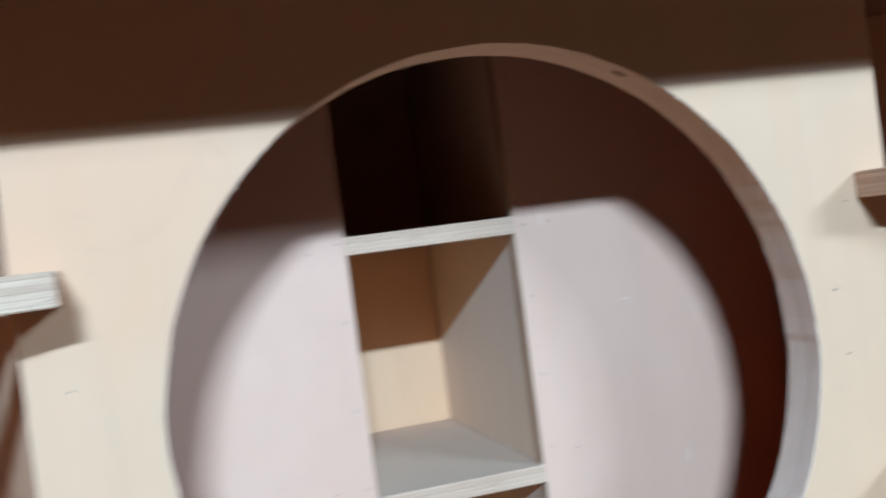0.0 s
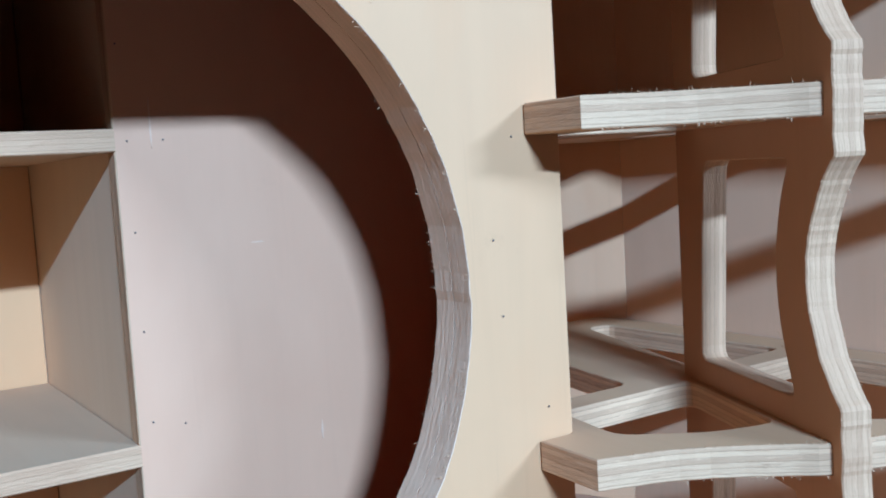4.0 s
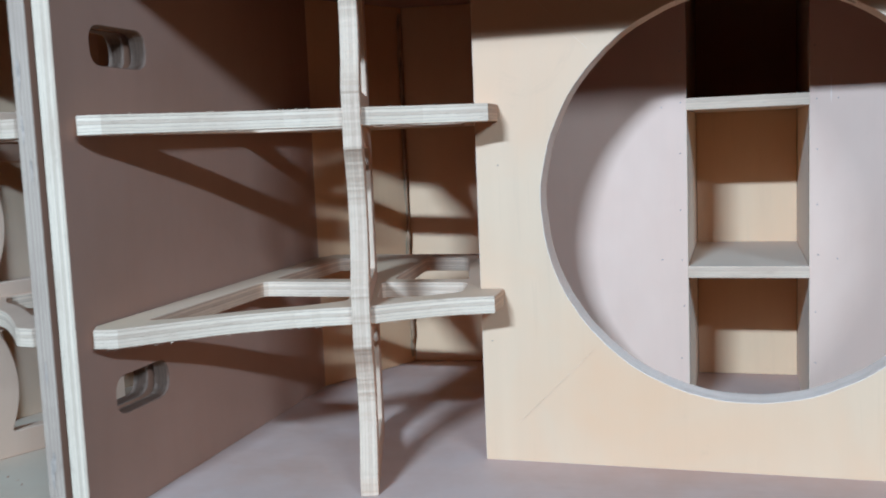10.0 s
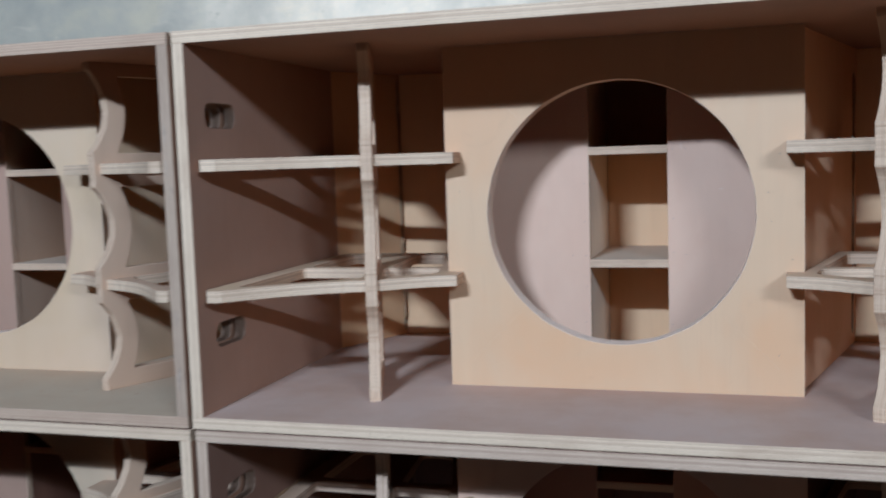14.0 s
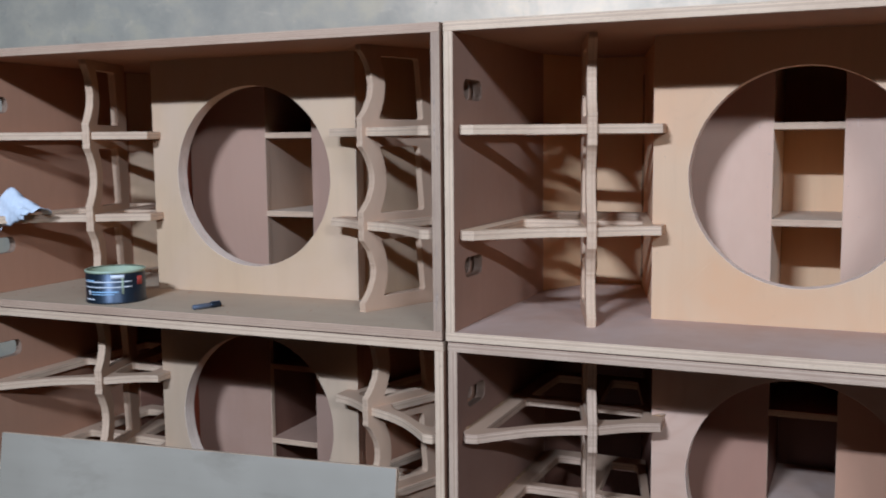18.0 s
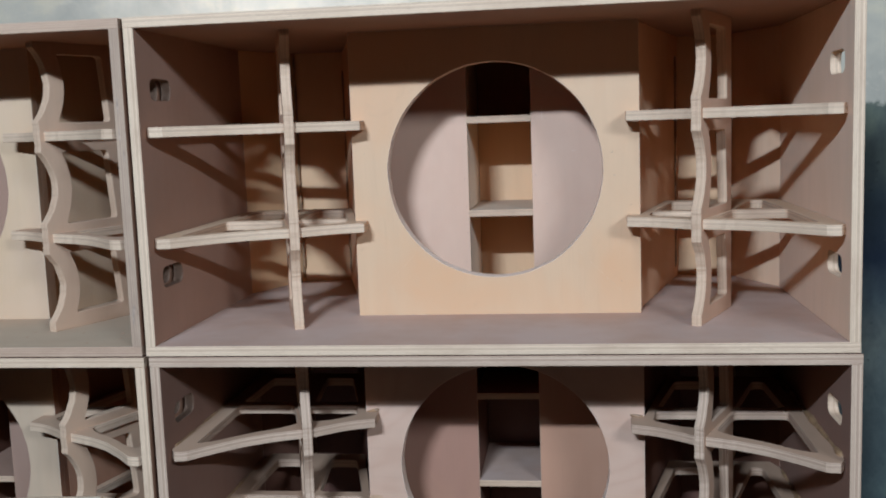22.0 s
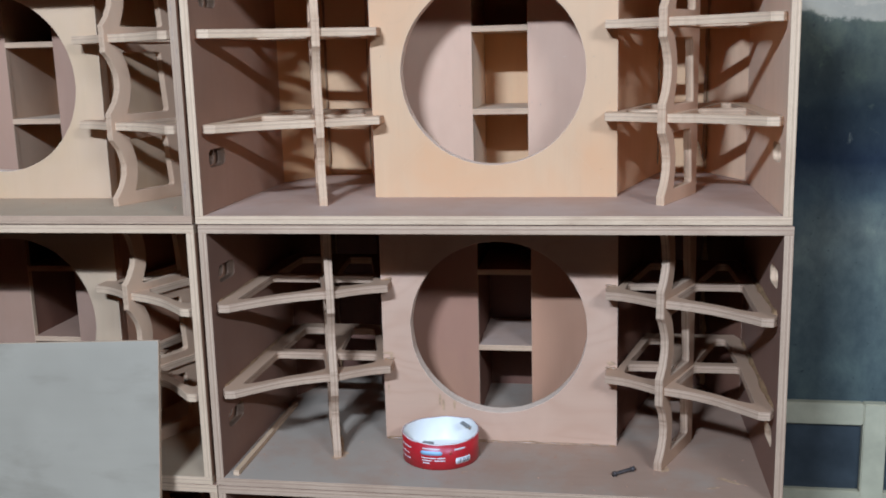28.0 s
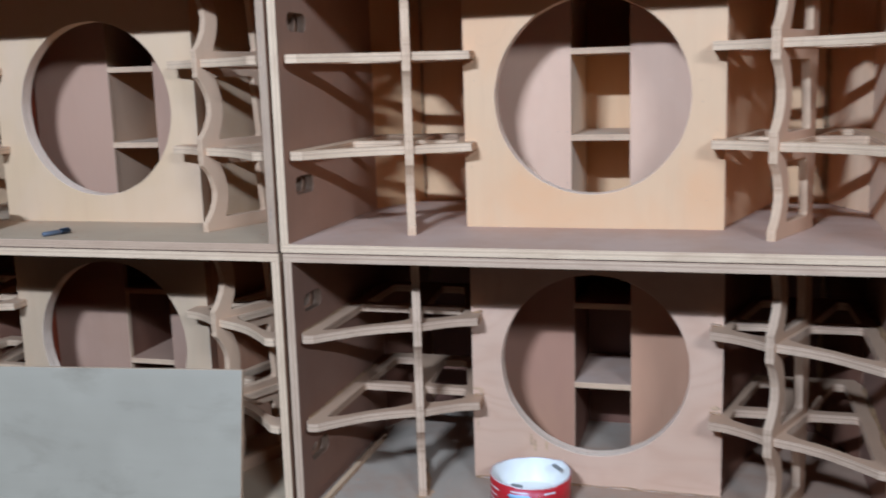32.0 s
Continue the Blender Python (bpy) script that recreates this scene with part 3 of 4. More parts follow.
# ---- the room ----
def wall_paint():
    """Grey-white plaster with stains and a painted-in pool of lamp light, and a dark misty landscape painted on its
    lower part.
    """
    n = Nodes("plaster_with_painted_landscape", 0.8, 0.0, 0.25)
    v = n.mapped((1, 1, 1), "Object")
    big = n.noise(v, 1.7, 6, 0.6, 0.4)
    plaster = n.ramp(big, (0.3, (0.35, 0.35, 0.285)), (0.5, (0.44, 0.43, 0.35)), (0.72, (0.53, 0.50, 0.39)))
    # Bright cream patch stands for the lamp's pool of light above the cabinets.
    lamp_patch = n.maths("ADD", n.maths("ABSOLUTE", n.maths("SUBTRACT", n.axis(v, 0), 0.10), 0), n.maths("MULTIPLY", n.noise(v, 2.4, 5, 0.6), 0.7))
    plaster = n.mix(n.ramp(lamp_patch, (0.55, (1, 1, 1)), (1.05, (0, 0, 0))), plaster, (0.98, 0.90, 0.71))
    strokes = n.noise(n.mapped((8, 1, 4)), 1.0, 5, 0.6, 0.3)
    plaster = n.mix(n.ramp(strokes, (0.35, (0.28, 0.28, 0.28)), (0.55, (0, 0, 0))), plaster, (0.36, 0.36, 0.30))
    scuff = n.noise(n.mapped((5, 1, 9)), 1.6, 7, 0.72, 0.5)
    plaster = n.mix(n.ramp(scuff, (0.58, (0, 0, 0)), (0.66, (0.4, 0.4, 0.4))), plaster, (0.62, 0.57, 0.45))
    daub = n.noise(n.mapped((5, 1, 6)), 1.4, 6, 0.6, 0.25)
    plaster = n.mix(1.0, plaster, n.ramp(daub, (0.36, (0.86, 0.875, 0.89)), (0.52, (1, 1, 1)), (0.66, (1.14, 1.11, 1.04))), "MULTIPLY")
    rust = n.noise(v, 26, 4, 0.7)
    plaster = n.mix(n.ramp(rust, (0.70, (0, 0, 0)), (0.76, (0.7, 0.7, 0.7))), plaster, (0.30, 0.17, 0.08))
    spots = n.noise(v, 14, 5, 0.7)
    plaster = n.mix(n.ramp(spots, (0.62, (0, 0, 0)), (0.72, (0.55, 0.55, 0.55))), plaster, (0.34, 0.30, 0.24))
    height, across = n.axis(v, 2), n.axis(v, 0)
    # painted picture: dark trees above, mist in the middle, water below
    cloud = n.noise(n.mapped((1.3, 1, 1.8)), 2.2, 6, 0.55, 0.5)
    level = n.maths("ADD", n.maths("MULTIPLY", height, 0.5), n.maths("MULTIPLY", n.maths("SUBTRACT", cloud, 0.5), 0.11))
    picture = n.ramp(level, (0.32, (0.08, 0.12, 0.135)), (0.45, (0.10, 0.14, 0.147)), (0.52, (0.145, 0.185, 0.183)), (0.575, (0.06, 0.09, 0.11)), (0.62, (0.013, 0.022, 0.042)), (0.69, (0.022, 0.034, 0.040)), (0.755, (0.06, 0.08, 0.072)), (0.82, (0.10, 0.125, 0.105)))
    lighter = n.ramp(n.maths("ADD", n.maths("MULTIPLY", n.maths("SUBTRACT", across, 1.2), 1.4), n.maths("MULTIPLY", n.maths("SUBTRACT", cloud, 0.5), 0.5)), (0.0, (0.66, 0.64, 0.60)), (0.6, (1.25, 1.22, 1.1)))
    picture = n.mix(1.0, picture, lighter, "MULTIPLY")
    flecks = n.noise(n.mapped((9, 1, 13)), 1.6, 5, 0.7, 0.5)
    picture = n.mix(n.maths("MULTIPLY", n.ramp(flecks, (0.66, (0, 0, 0)), (0.74, (0.55, 0.55, 0.55))), n.maths("GREATER_THAN", level, 0.63)), picture, (0.22, 0.26, 0.22))
    leaf = n.noise(v, 16, 6, 0.75, 0.4)
    leaves = n.maths("MULTIPLY", n.ramp(leaf, (0.60, (0, 0, 0)), (0.72, (0.6, 0.6, 0.6))), n.maths("GREATER_THAN", level, 0.66))
    picture = n.mix(leaves, picture, (0.11, 0.15, 0.10))
    brush = n.noise(n.mapped((8, 1, 5)), 2.0, 7, 0.68, 0.2)
    picture = n.mix(1.0, picture, n.ramp(brush, (0.32, (0.7, 0.71, 0.74)), (0.5, (0.98, 0.98, 0.98)), (0.68, (1.32, 1.32, 1.22))), "MULTIPLY")
    specks = n.noise(v, 60, 3, 0.6)
    picture = n.mix(n.ramp(specks, (0.68, (0, 0, 0)), (0.74, (0.5, 0.5, 0.5))), picture, (0.01, 0.012, 0.012))
    ragged = n.maths("ADD", n.maths("MULTIPLY", n.maths("SUBTRACT", n.noise(v, 7, 7, 0.7, 0.6), 0.5), 0.13), n.maths("MULTIPLY", n.maths("SUBTRACT", n.noise(v, 2.1, 2, 0.5), 0.5), 0.10))
    edge = n.maths("SUBTRACT", n.maths("ADD", height, ragged), 1.13)
    painted = n.maths("MULTIPLY", n.ramp(edge, (0.495, (1, 1, 1)), (0.507, (0, 0, 0))), n.maths("GREATER_THAN", across, 0.9))
    col = n.mix(painted, plaster, picture)
    n.bump(n.noise(v, 40, 6, 0.7), 0.35, 0.003)
    return n.colour(n.mix(1.0, col, (0.90, 0.657, 0.475), "MULTIPLY"))


WALLPAINT = wall_paint()
# Walls and ceiling out of view; all three kept near black against bounce light.
DARKWALL = plain("low_bounce_plaster", (0.05, 0.033, 0.025), 0.85, vary=0.2, size=3)
ROOFING = plain("low_bounce_roof", (0.04, 0.033, 0.028), 0.9, vary=0.25, size=3)
CEMENT = plain("low_bounce_cement", (0.045, 0.036, 0.03), 0.8, vary=0.25, size=5)


def slab(name, lo, hi, mat, label, category):
    """A wall, floor or ceiling of given corners; its local axes are the world's."""
    bm = bmesh.new()
    bmesh.ops.create_cube(bm, size=1)
    for vert in bm.verts:
        vert.co = Vector([a + (c + 0.5) * (b - a) for a, b, c in zip(lo, hi, vert.co)])
    mesh = bpy.data.meshes.new(name)
    bm.to_mesh(mesh)
    bm.free()
    mesh.materials.append(mat)
    return tagged(new(name, mesh), label, category, kind="structure")


WALL_Y = 0.79
ROOM = (-4.2, 3.8, -6.0, WALL_Y)
slab("floor", (ROOM[0], ROOM[2], FLOOR_Z - 0.2), (ROOM[1], ROOM[3], FLOOR_Z), CEMENT, "cement workshop floor, darkened to limit bounce light", "floor")
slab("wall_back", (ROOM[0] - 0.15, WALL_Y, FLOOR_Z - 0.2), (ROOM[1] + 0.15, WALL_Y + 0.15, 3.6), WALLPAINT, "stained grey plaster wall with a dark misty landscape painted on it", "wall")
slab("wall_left", (ROOM[0] - 0.15, ROOM[2], FLOOR_Z - 0.2), (ROOM[0], WALL_Y, 3.6), DARKWALL, "plain unseen wall, darkened to limit bounce light", "wall")
slab("wall_right", (ROOM[1], ROOM[2], FLOOR_Z - 0.2), (ROOM[1] + 0.15, WALL_Y, 3.6), DARKWALL, "plain unseen wall, darkened to limit bounce light", "wall")
slab("wall_front", (ROOM[0] - 0.15, ROOM[2] - 0.15, FLOOR_Z - 0.2), (ROOM[1] + 0.15, ROOM[2], 3.6), DARKWALL, "plain unseen wall, darkened to limit bounce light", "wall")
slab("ceiling", (ROOM[0] - 0.15, ROOM[2] - 0.15, 3.6), (ROOM[1] + 0.15, WALL_Y + 0.15, 3.7), ROOFING, "plain unseen ceiling, darkened to limit bounce light", "ceiling")


# ---- leaning sheet and cream window frame ----
def leaning_sheet():
    """A weathered plywood sheet that stands on the floor and leans on the cabinets."""
    top_r, top_l = Vector((-0.094, -0.016, 0.957)), Vector((-1.125, -0.016, 0.915))
    foot_y = -0.165
    down = Vector((0.0, foot_y - top_r.y, FLOOR_Z - top_r.z))
    across = top_l - top_r
    normal = down.cross(across).normalized()
    m = frame_of(top_r, across, down - across * down.dot(across) / across.length_squared)
    long, tall = across.length, down.length
    drop = down.dot(Vector(m.col[0][:3]))
    pts = [(0, 0), (long, 0), (long + drop, tall - 0.04), (drop, tall)]
    sheet = placed("plywood_sheet", Matrix(), "grey weathered plywood sheet leaning against the cabinets", "plywood sheet")
    part("panel", board("panel", rounded(pts, 0.003, 2), thick=0.011), (GREYPLY, EDGE), sheet, m @ Matrix.Translation((0, 0, -0.011)) if normal.y < 0 else m)
    return sheet


leaning_sheet()
CREAMPAINT = plain("aged_cream_paint", (0.54, 0.48, 0.315), 0.55, vary=0.12, size=14)
DARKGLASS = plain("dusty_dark_glass", (0.052, 0.062, 0.066), 0.3, vary=0.4, size=9)


def cream_frame():
    """A cream-painted window sash with small dark panes, standing by the wall."""
    ob = placed("window_sash", pose(1.295, 0.765, FLOOR_Z), "cream painted wooden window sash with dark panes against the wall", "window frame")
    wide, bar = 0.208, 0.062
    levels = ((0.0, 0.018), (0.228, 0.310), (0.504, 0.566))
    for i in range(4):
        part("stile", box_mesh("stile", bar, 0.032, levels[2][1], 0.003), (CREAMPAINT,), ob, Matrix.Translation((bar / 2 + i * (wide + bar), 0, 0)))
    for i in range(3):
        x = bar + wide / 2 + i * (wide + bar)
        for lo, hi in levels:
            part("rail", box_mesh("rail", wide - 0.0005, 0.029, hi - lo, 0.003), (CREAMPAINT,), ob, Matrix.Translation((x, 0, lo)))
        for (_, lo), (hi, _) in zip(levels, levels[1:]):
            part("pane", box_mesh("pane", wide - 0.001, 0.004, hi - lo - 0.001, 0), (DARKGLASS,), ob, Matrix.Translation((x, 0.006, lo + 0.0005)))
    return ob


cream_frame()


# ---- small things in the cabinets ----
def finish(bm, name, smooth=True):
    bmesh.ops.recalc_face_normals(bm, faces=bm.faces)
    for f in bm.faces:
        f.smooth = smooth
    mesh = bpy.data.meshes.new(name)
    bm.to_mesh(mesh)
    bm.free()
    return mesh


def turned(name, profile, steps=48, wobble=None, caps=(True, True)):
    """A surface of revolution about z from (radius, height) pairs; wobble(angle, index) shifts the height."""
    bm = bmesh.new()
    rings = []
    for k, (r, z) in enumerate(profile):
        rings.append([bm.verts.new((r * math.cos(a), r * math.sin(a), z + (wobble(a, k) if wobble else 0))) for a in (2 * math.pi * i / steps for i in range(steps))])
    for a, b in zip(rings, rings[1:]):
        for i in range(steps):
            bm.faces.new((a[i - 1], a[i], b[i], b[i - 1]))
    for wanted, ring in zip(caps, (rings[0], rings[-1])):
        if wanted:
            bm.faces.new(ring)
    return finish(bm, name)


def label_patch(name, r, a0, a1, z0, z1, thick=0.0003, corner=0.0, steps=14):
    """A thin printed patch that follows a tin's wall from angle a0 to a1 (degrees)."""
    bm = bmesh.new()
    cols = []
    for i in range(steps + 1):
        s = i / steps
        a = radians(a0 + (a1 - a0) * s)
        cut = 0.0
        if corner:
            run = min(s, 1 - s) * radians(abs(a1 - a0)) * r
            cut = max(0.0, corner - math.sqrt(max(0.0, corner**2 - max(0.0, corner - run) ** 2)))
        ring = [(r, z0 + cut), (r + thick, z0 + cut), (r + thick, z1 - cut), (r, z1 - cut)]
        cols.append([bm.verts.new((q * math.cos(a), q * math.sin(a), z)) for q, z in ring])
    for a, b in zip(cols, cols[1:]):
        for k in range(4):
            bm.faces.new((a[k - 1], a[k], b[k], b[k - 1]))
    bm.faces.new(cols[0])
    bm.faces.new(cols[-1])
    return finish(bm, name)


RED = plain("red_printed_tin", (0.48, 0.018, 0.022), 0.35, vary=0.18, size=25)
TINWHITE = plain("white_tin_lining", (0.76, 0.75, 0.70), 0.4, vary=0.06, size=12)
WHITEINK = plain("white_print", (0.75, 0.74, 0.72), 0.5)
BLUEINK = plain("pale_blue_print", (0.30, 0.50, 0.66), 0.5)
BLACKINK = plain("black_print", (0.02, 0.02, 0.022), 0.5)
NAVY = plain("navy_printed_tin", (0.008, 0.013, 0.018), 0.4, vary=0.3, size=25)
TINGREEN = plain("greenish_tin_lining", (0.37, 0.42, 0.27), 0.4, vary=0.15, size=20)
ORANGE = plain("orange_print", (0.52, 0.06, 0.04), 0.45)
SCRAP = plain("grey_scraps", (0.22, 0.21, 0.19), 0.8)
MASKBLUE = plain("pale_blue_mask_cloth", (0.66, 0.70, 0.72), 0.9, vary=0.06, size=120)
CORD = plain("white_ear_cord", (0.75, 0.75, 0.75), 0.9)
MARKER = plain("dark_blue_plastic", (0.085, 0.095, 0.11), 0.45)
RUST = plain("dark_rusty_steel", (0.09, 0.07, 0.06), 0.65, 0.5, vary=0.4, size=150)


def red_tin():
    r, h = 0.0885, 0.064
    tin = placed("red_tin", pose(0.487, 0.176, ROWS_Z[1] + T, 0, 0, 0), "cut-down red printed tin with a white inside and ragged rim", "tin can")

    def ragged(a, k):
        return 0.0022 * math.sin(2 * a + 0.6) + 0.0005 * math.sin(9 * a) + (0.003 * math.sin((a - 0.55) * math.pi / 0.5) if 0.55 < a < 1.05 else 0) if k in (2, 3) else 0.0

    part("body", turned("body", [(r - 0.004, 0.0), (r, 0.002), (r, h), (r - 0.0012, h)], 64, ragged, (True, False)), (RED,), tin)
    part("lining", turned("lining", [(r - 0.004, 0.004), (r - 0.0012, 0.006), (r - 0.0009, h - 0.002), (r + 0.0006, h + 0.0004), (r + 0.0009, h - 0.0015)], 64, lambda a, k: ragged(a, 2) if k > 1 else 0.0, (True, False)), (TINWHITE,), tin, label="white lacquered inside")
    for a0, a1, z0, z1, mat, corner in (
        (-112, -78, 0.036, 0.046, BLUEINK, 0.004), (-108, -82, 0.0495, 0.0525, WHITEINK, 0), (-110, -88, 0.028, 0.0305, WHITEINK, 0),
        (-86, -74, 0.028, 0.0305, WHITEINK, 0), (-110, -94, 0.022, 0.0245, WHITEINK, 0), (-90, -74, 0.022, 0.0245, WHITEINK, 0),
        (-108, -97, 0.016, 0.0185, WHITEINK, 0), (-58, -32, 0.012, 0.026, WHITEINK, 0), (-158, -130, 0.044, 0.047, WHITEINK, 0),
        (-160, -134, 0.030, 0.032, WHITEINK, 0), (-160, -132, 0.018, 0.020, WHITEINK, 0), (-60, -42, 0.045, 0.049, WHITEINK, 0), (-68, -64, 0.036, 0.047, ORANGE, 0.002)):
        part("print", label_patch("print", r, a0, a1, z0, z1, corner=corner), (mat,), tin)
    for k in range(7):
        a = -55 + 3.1 * k
        part("print", label_patch("print", r + 0.0003, a, a + (1.6 if k % 2 else 0.8), 0.014, 0.024, steps=2), (BLACKINK,), tin)
    for x, y, z, yaw in ((-0.02, -0.055, 0.052, 20), (0.05, 0.052, 0.058, -30), (0.02, -0.03, 0.007, 60), (0.03, -0.068, 0.03, 8), (-0.035, -0.06, 0.012, -12)):
        flake = rounded([(-0.014, -0.004), (0.012, -0.006), (0.015, 0.003), (-0.01, 0.006)], 0.003, 2)
        part("scrap", board("scrap", flake, thick=0.0012, bevel=0), (SCRAP, SCRAP), tin, pose(x, y, z, 25, 10, yaw))
    return tin


def dark_tin():
    r, h = 0.066, 0.075
    tin = placed("dark_tin", pose(-0.864, 0.085, ROWS_Z[2] + T, 0, 0, 18), "navy printed tin with a greenish open top on the cabinet floor", "tin can")
    part("body", turned("body", [(r - 0.002, 0.0), (r + 0.001, 0.001), (r + 0.001, 0.004), (r, 0.006), (r, h - 0.006), (r - 0.001, h - 0.005)], 56, None, (True, False)), (NAVY,), tin)
    part("rim", turned("rim", [(r - 0.003, h - 0.006), (r + 0.0015, h - 0.006), (r + 0.002, h - 0.001), (r, h), (r - 0.003, h - 0.001)], 56, None, (False, False)), (TINGREEN,), tin, label="greenish tin rim")
    part("lining", turned("lining", [(r - 0.004, h - 0.045), (r - 0.003, h - 0.043), (r - 0.003, h - 0.003)], 56, None, (True, False)), (TINGREEN,), tin)
    for a0, a1, z0, z1, mat in (
        (-150, -34, 0.049, 0.0515, WHITEINK), (-150, -34, 0.037, 0.0395, WHITEINK), (-140, -110, 0.051, 0.054, BLUEINK), (-76, -50, 0.058, 0.066, WHITEINK),
        (-120, -62, 0.026, 0.029, BLUEINK), (-118, -70, 0.021, 0.023, BLUEINK), (-128, -122, 0.020, 0.030, WHITEINK), (-140, -112, 0.009, 0.012, WHITEINK),
        (-22, -8, 0.04, 0.06, ORANGE), (-56, -52, 0.022, 0.06, TINGREEN)):
        part("print", label_patch("print", r, a0, a1, z0, z1), (mat,), tin)
    return tin


def face_mask():
    """A pleated cloth mask draped over the brace's front edge."""
    mask = placed("face_mask", pose(-1.135, 0.070, ROWS_Z[2] + NODES[0] + T / 2 + 0.002, 0, 0, -14), "crumpled pale blue disposable face mask draped on a brace", "face mask")
    bm = bmesh.new()
    nx, ny = 22, 18
    grid = []
    for j in range(ny + 1):
        row = []
        for i in range(nx + 1):
            u, v = i / nx - 0.5, j / ny
            x = 0.165 * u + 0.012 * math.sin(5 * v)
            over = v * 0.125
            hump = 0.052 * math.exp(-((u + 0.2) ** 2) * 9) + 0.016 * math.exp(-((u - 0.3) ** 2) * 16)
            if over < 0.06:
                y, z = 0.035 - over, 0.004 + hump * math.sin(math.pi * min(1.0, over / 0.075)) ** 0.7
            else:
                y, z = -0.025 - 0.006 * math.sin((over - 0.06) * 40), 0.004 + hump * 0.7 - (over - 0.06) * (0.9 - 1.2 * u)
            z += 0.0035 * abs(math.sin(v * 15)) + 0.008 * noise.noise((u * 6, v * 6, 1.3))
            y += 0.006 * noise.noise((u * 8, v * 5, 4.1))
            row.append(bm.verts.new((x, y, z)))
        grid.append(row)
    for a, b in zip(grid, grid[1:]):
        for i in range(nx):
            bm.faces.new((a[i], a[i + 1], b[i + 1], b[i]))
    grown = bmesh.ops.extrude_face_region(bm, geom=list(bm.faces), use_keep_orig=True)
    bmesh.ops.translate(bm, vec=(0, 0.0008, 0.001), verts=[v for v in grown["geom"] if isinstance(v, bmesh.types.BMVert)])
    part("cloth", finish(bm, "cloth"), (MASKBLUE,), mask)
    curve = bpy.data.curves.new("ear_loop", "CURVE")
    curve.dimensions, curve.bevel_depth = "3D", 0.0012
    line = curve.splines.new("BEZIER")
    pts = [(-0.06, -0.012, 0.012), (-0.085, -0.03, -0.006), (-0.07, -0.034, -0.034), (-0.04, -0.03, -0.038), (-0.03, -0.028, -0.03)]
    line.bezier_points.add(len(pts) - 1)
    for p, co in zip(line.bezier_points, pts):
        p.co, p.handle_left_type, p.handle_right_type = co, "AUTO", "AUTO"
    curve.materials.append(CORD)
    loop = new("ear_loop", curve)
    loop.parent = mask
    return mask


def marker():
    pen = placed("marker_pen", pose(-0.592, 0.058, ROWS_Z[2] + T + 0.0065, 0, 90, 68), "short grey-blue marker with a dark cap lying on the cabinet floor", "marker")
    part("barrel", turned("barrel", [(0.003, -0.034), (0.0055, -0.032), (0.006, 0.008), (0.005, 0.010)], 20), (MARKER,), pen)
    part("cap", turned("cap", [(0.0058, 0.010), (0.0066, 0.011), (0.0064, 0.033), (0.004, 0.036)], 20), (NAVY,), pen)
    part("clip", box_mesh("clip", 0.002, 0.003, 0.022, 0.0005), (MARKER,), pen, Matrix.Translation((-0.007, 0, 0.012)))
    return pen


def loose_bolt():
    bolt = placed("bolt", pose(0.908, 0.116, ROWS_Z[1] + T + 0.006, 0, 90, 38), "rusty dark steel bolt lying on the cabinet floor", "bolt")
    part("shank", turned("shank", [(0.0036, -0.026), (0.0042, -0.025), (0.0042, 0.024), (0.0036, 0.026)], 14), (RUST,), bolt)
    part("head", turned("head", [(0.0062, -0.031), (0.0068, -0.030), (0.0068, -0.025), (0.006, -0.024)], 6), (RUST,), bolt)
    part("nut", turned("nut", [(0.006, 0.018), (0.0066, 0.019), (0.0066, 0.026), (0.006, 0.027)], 6), (RUST,), bolt)
    return bolt


red_tin()
dark_tin()
face_mask()
marker()
loose_bolt()
strip = placed("wood_strip", frame_of((0.052, 0.016, ROWS_Z[1] + T), (0.0, 1, 0), (-1, 0.0, 0)), "thin raw plywood strip lying along the cabinet's side", "wood strip")
part("strip", board("strip", [(0, 0), (0.45, 0.004), (0.45, 0.015), (0.0, 0.013)], thick=0.012), (CREAM, EDGE), strip)


# ---- marks, nails and glue on the cabinets ----
def bead(name, a, b, fat, seed, rest):
    """An uneven bead of dried glue between two points."""
    rng = random.Random(seed)
    a, b = Vector(a), Vector(b)
    run = (b - a).normalized()
    side = run.cross(Vector((0.3, 0.2, 0.93))).normalized()
    up = side.cross(run)
    bm = bmesh.new()
    rings, count = [], max(8, int((b - a).length / 0.012))
    for i in range(count + 1):
        k = fat * (0.72 + 0.75 * noise.noise((i * 0.31, seed, 0.5)) + 0.12 * rng.random()) * (0.3 if i in (0, count) else 1)
        c = a.lerp(b, i / count)
        rings.append([bm.verts.new(c + (side * math.cos(t) + up * math.sin(t)) * k) for t in (2 * math.pi * q / 7 for q in range(7))])
    for p, q in zip(rings, rings[1:]):
        for i in range(7):
            bm.faces.new((p[i - 1], p[i], q[i], q[i - 1]))
    bm.faces.new(rings[0])
    bm.faces.new(rings[-1])
    return part("glue_bead", finish(bm, name), (GLUE,), rest, label="dried amber glue")


lo = T + 0.001
bead("glue", (0.334, BAFFLE_Y - 0.001, lo), (0.886, BAFFLE_Y - 0.001, lo), 0.0045, 1, CAB_MID)
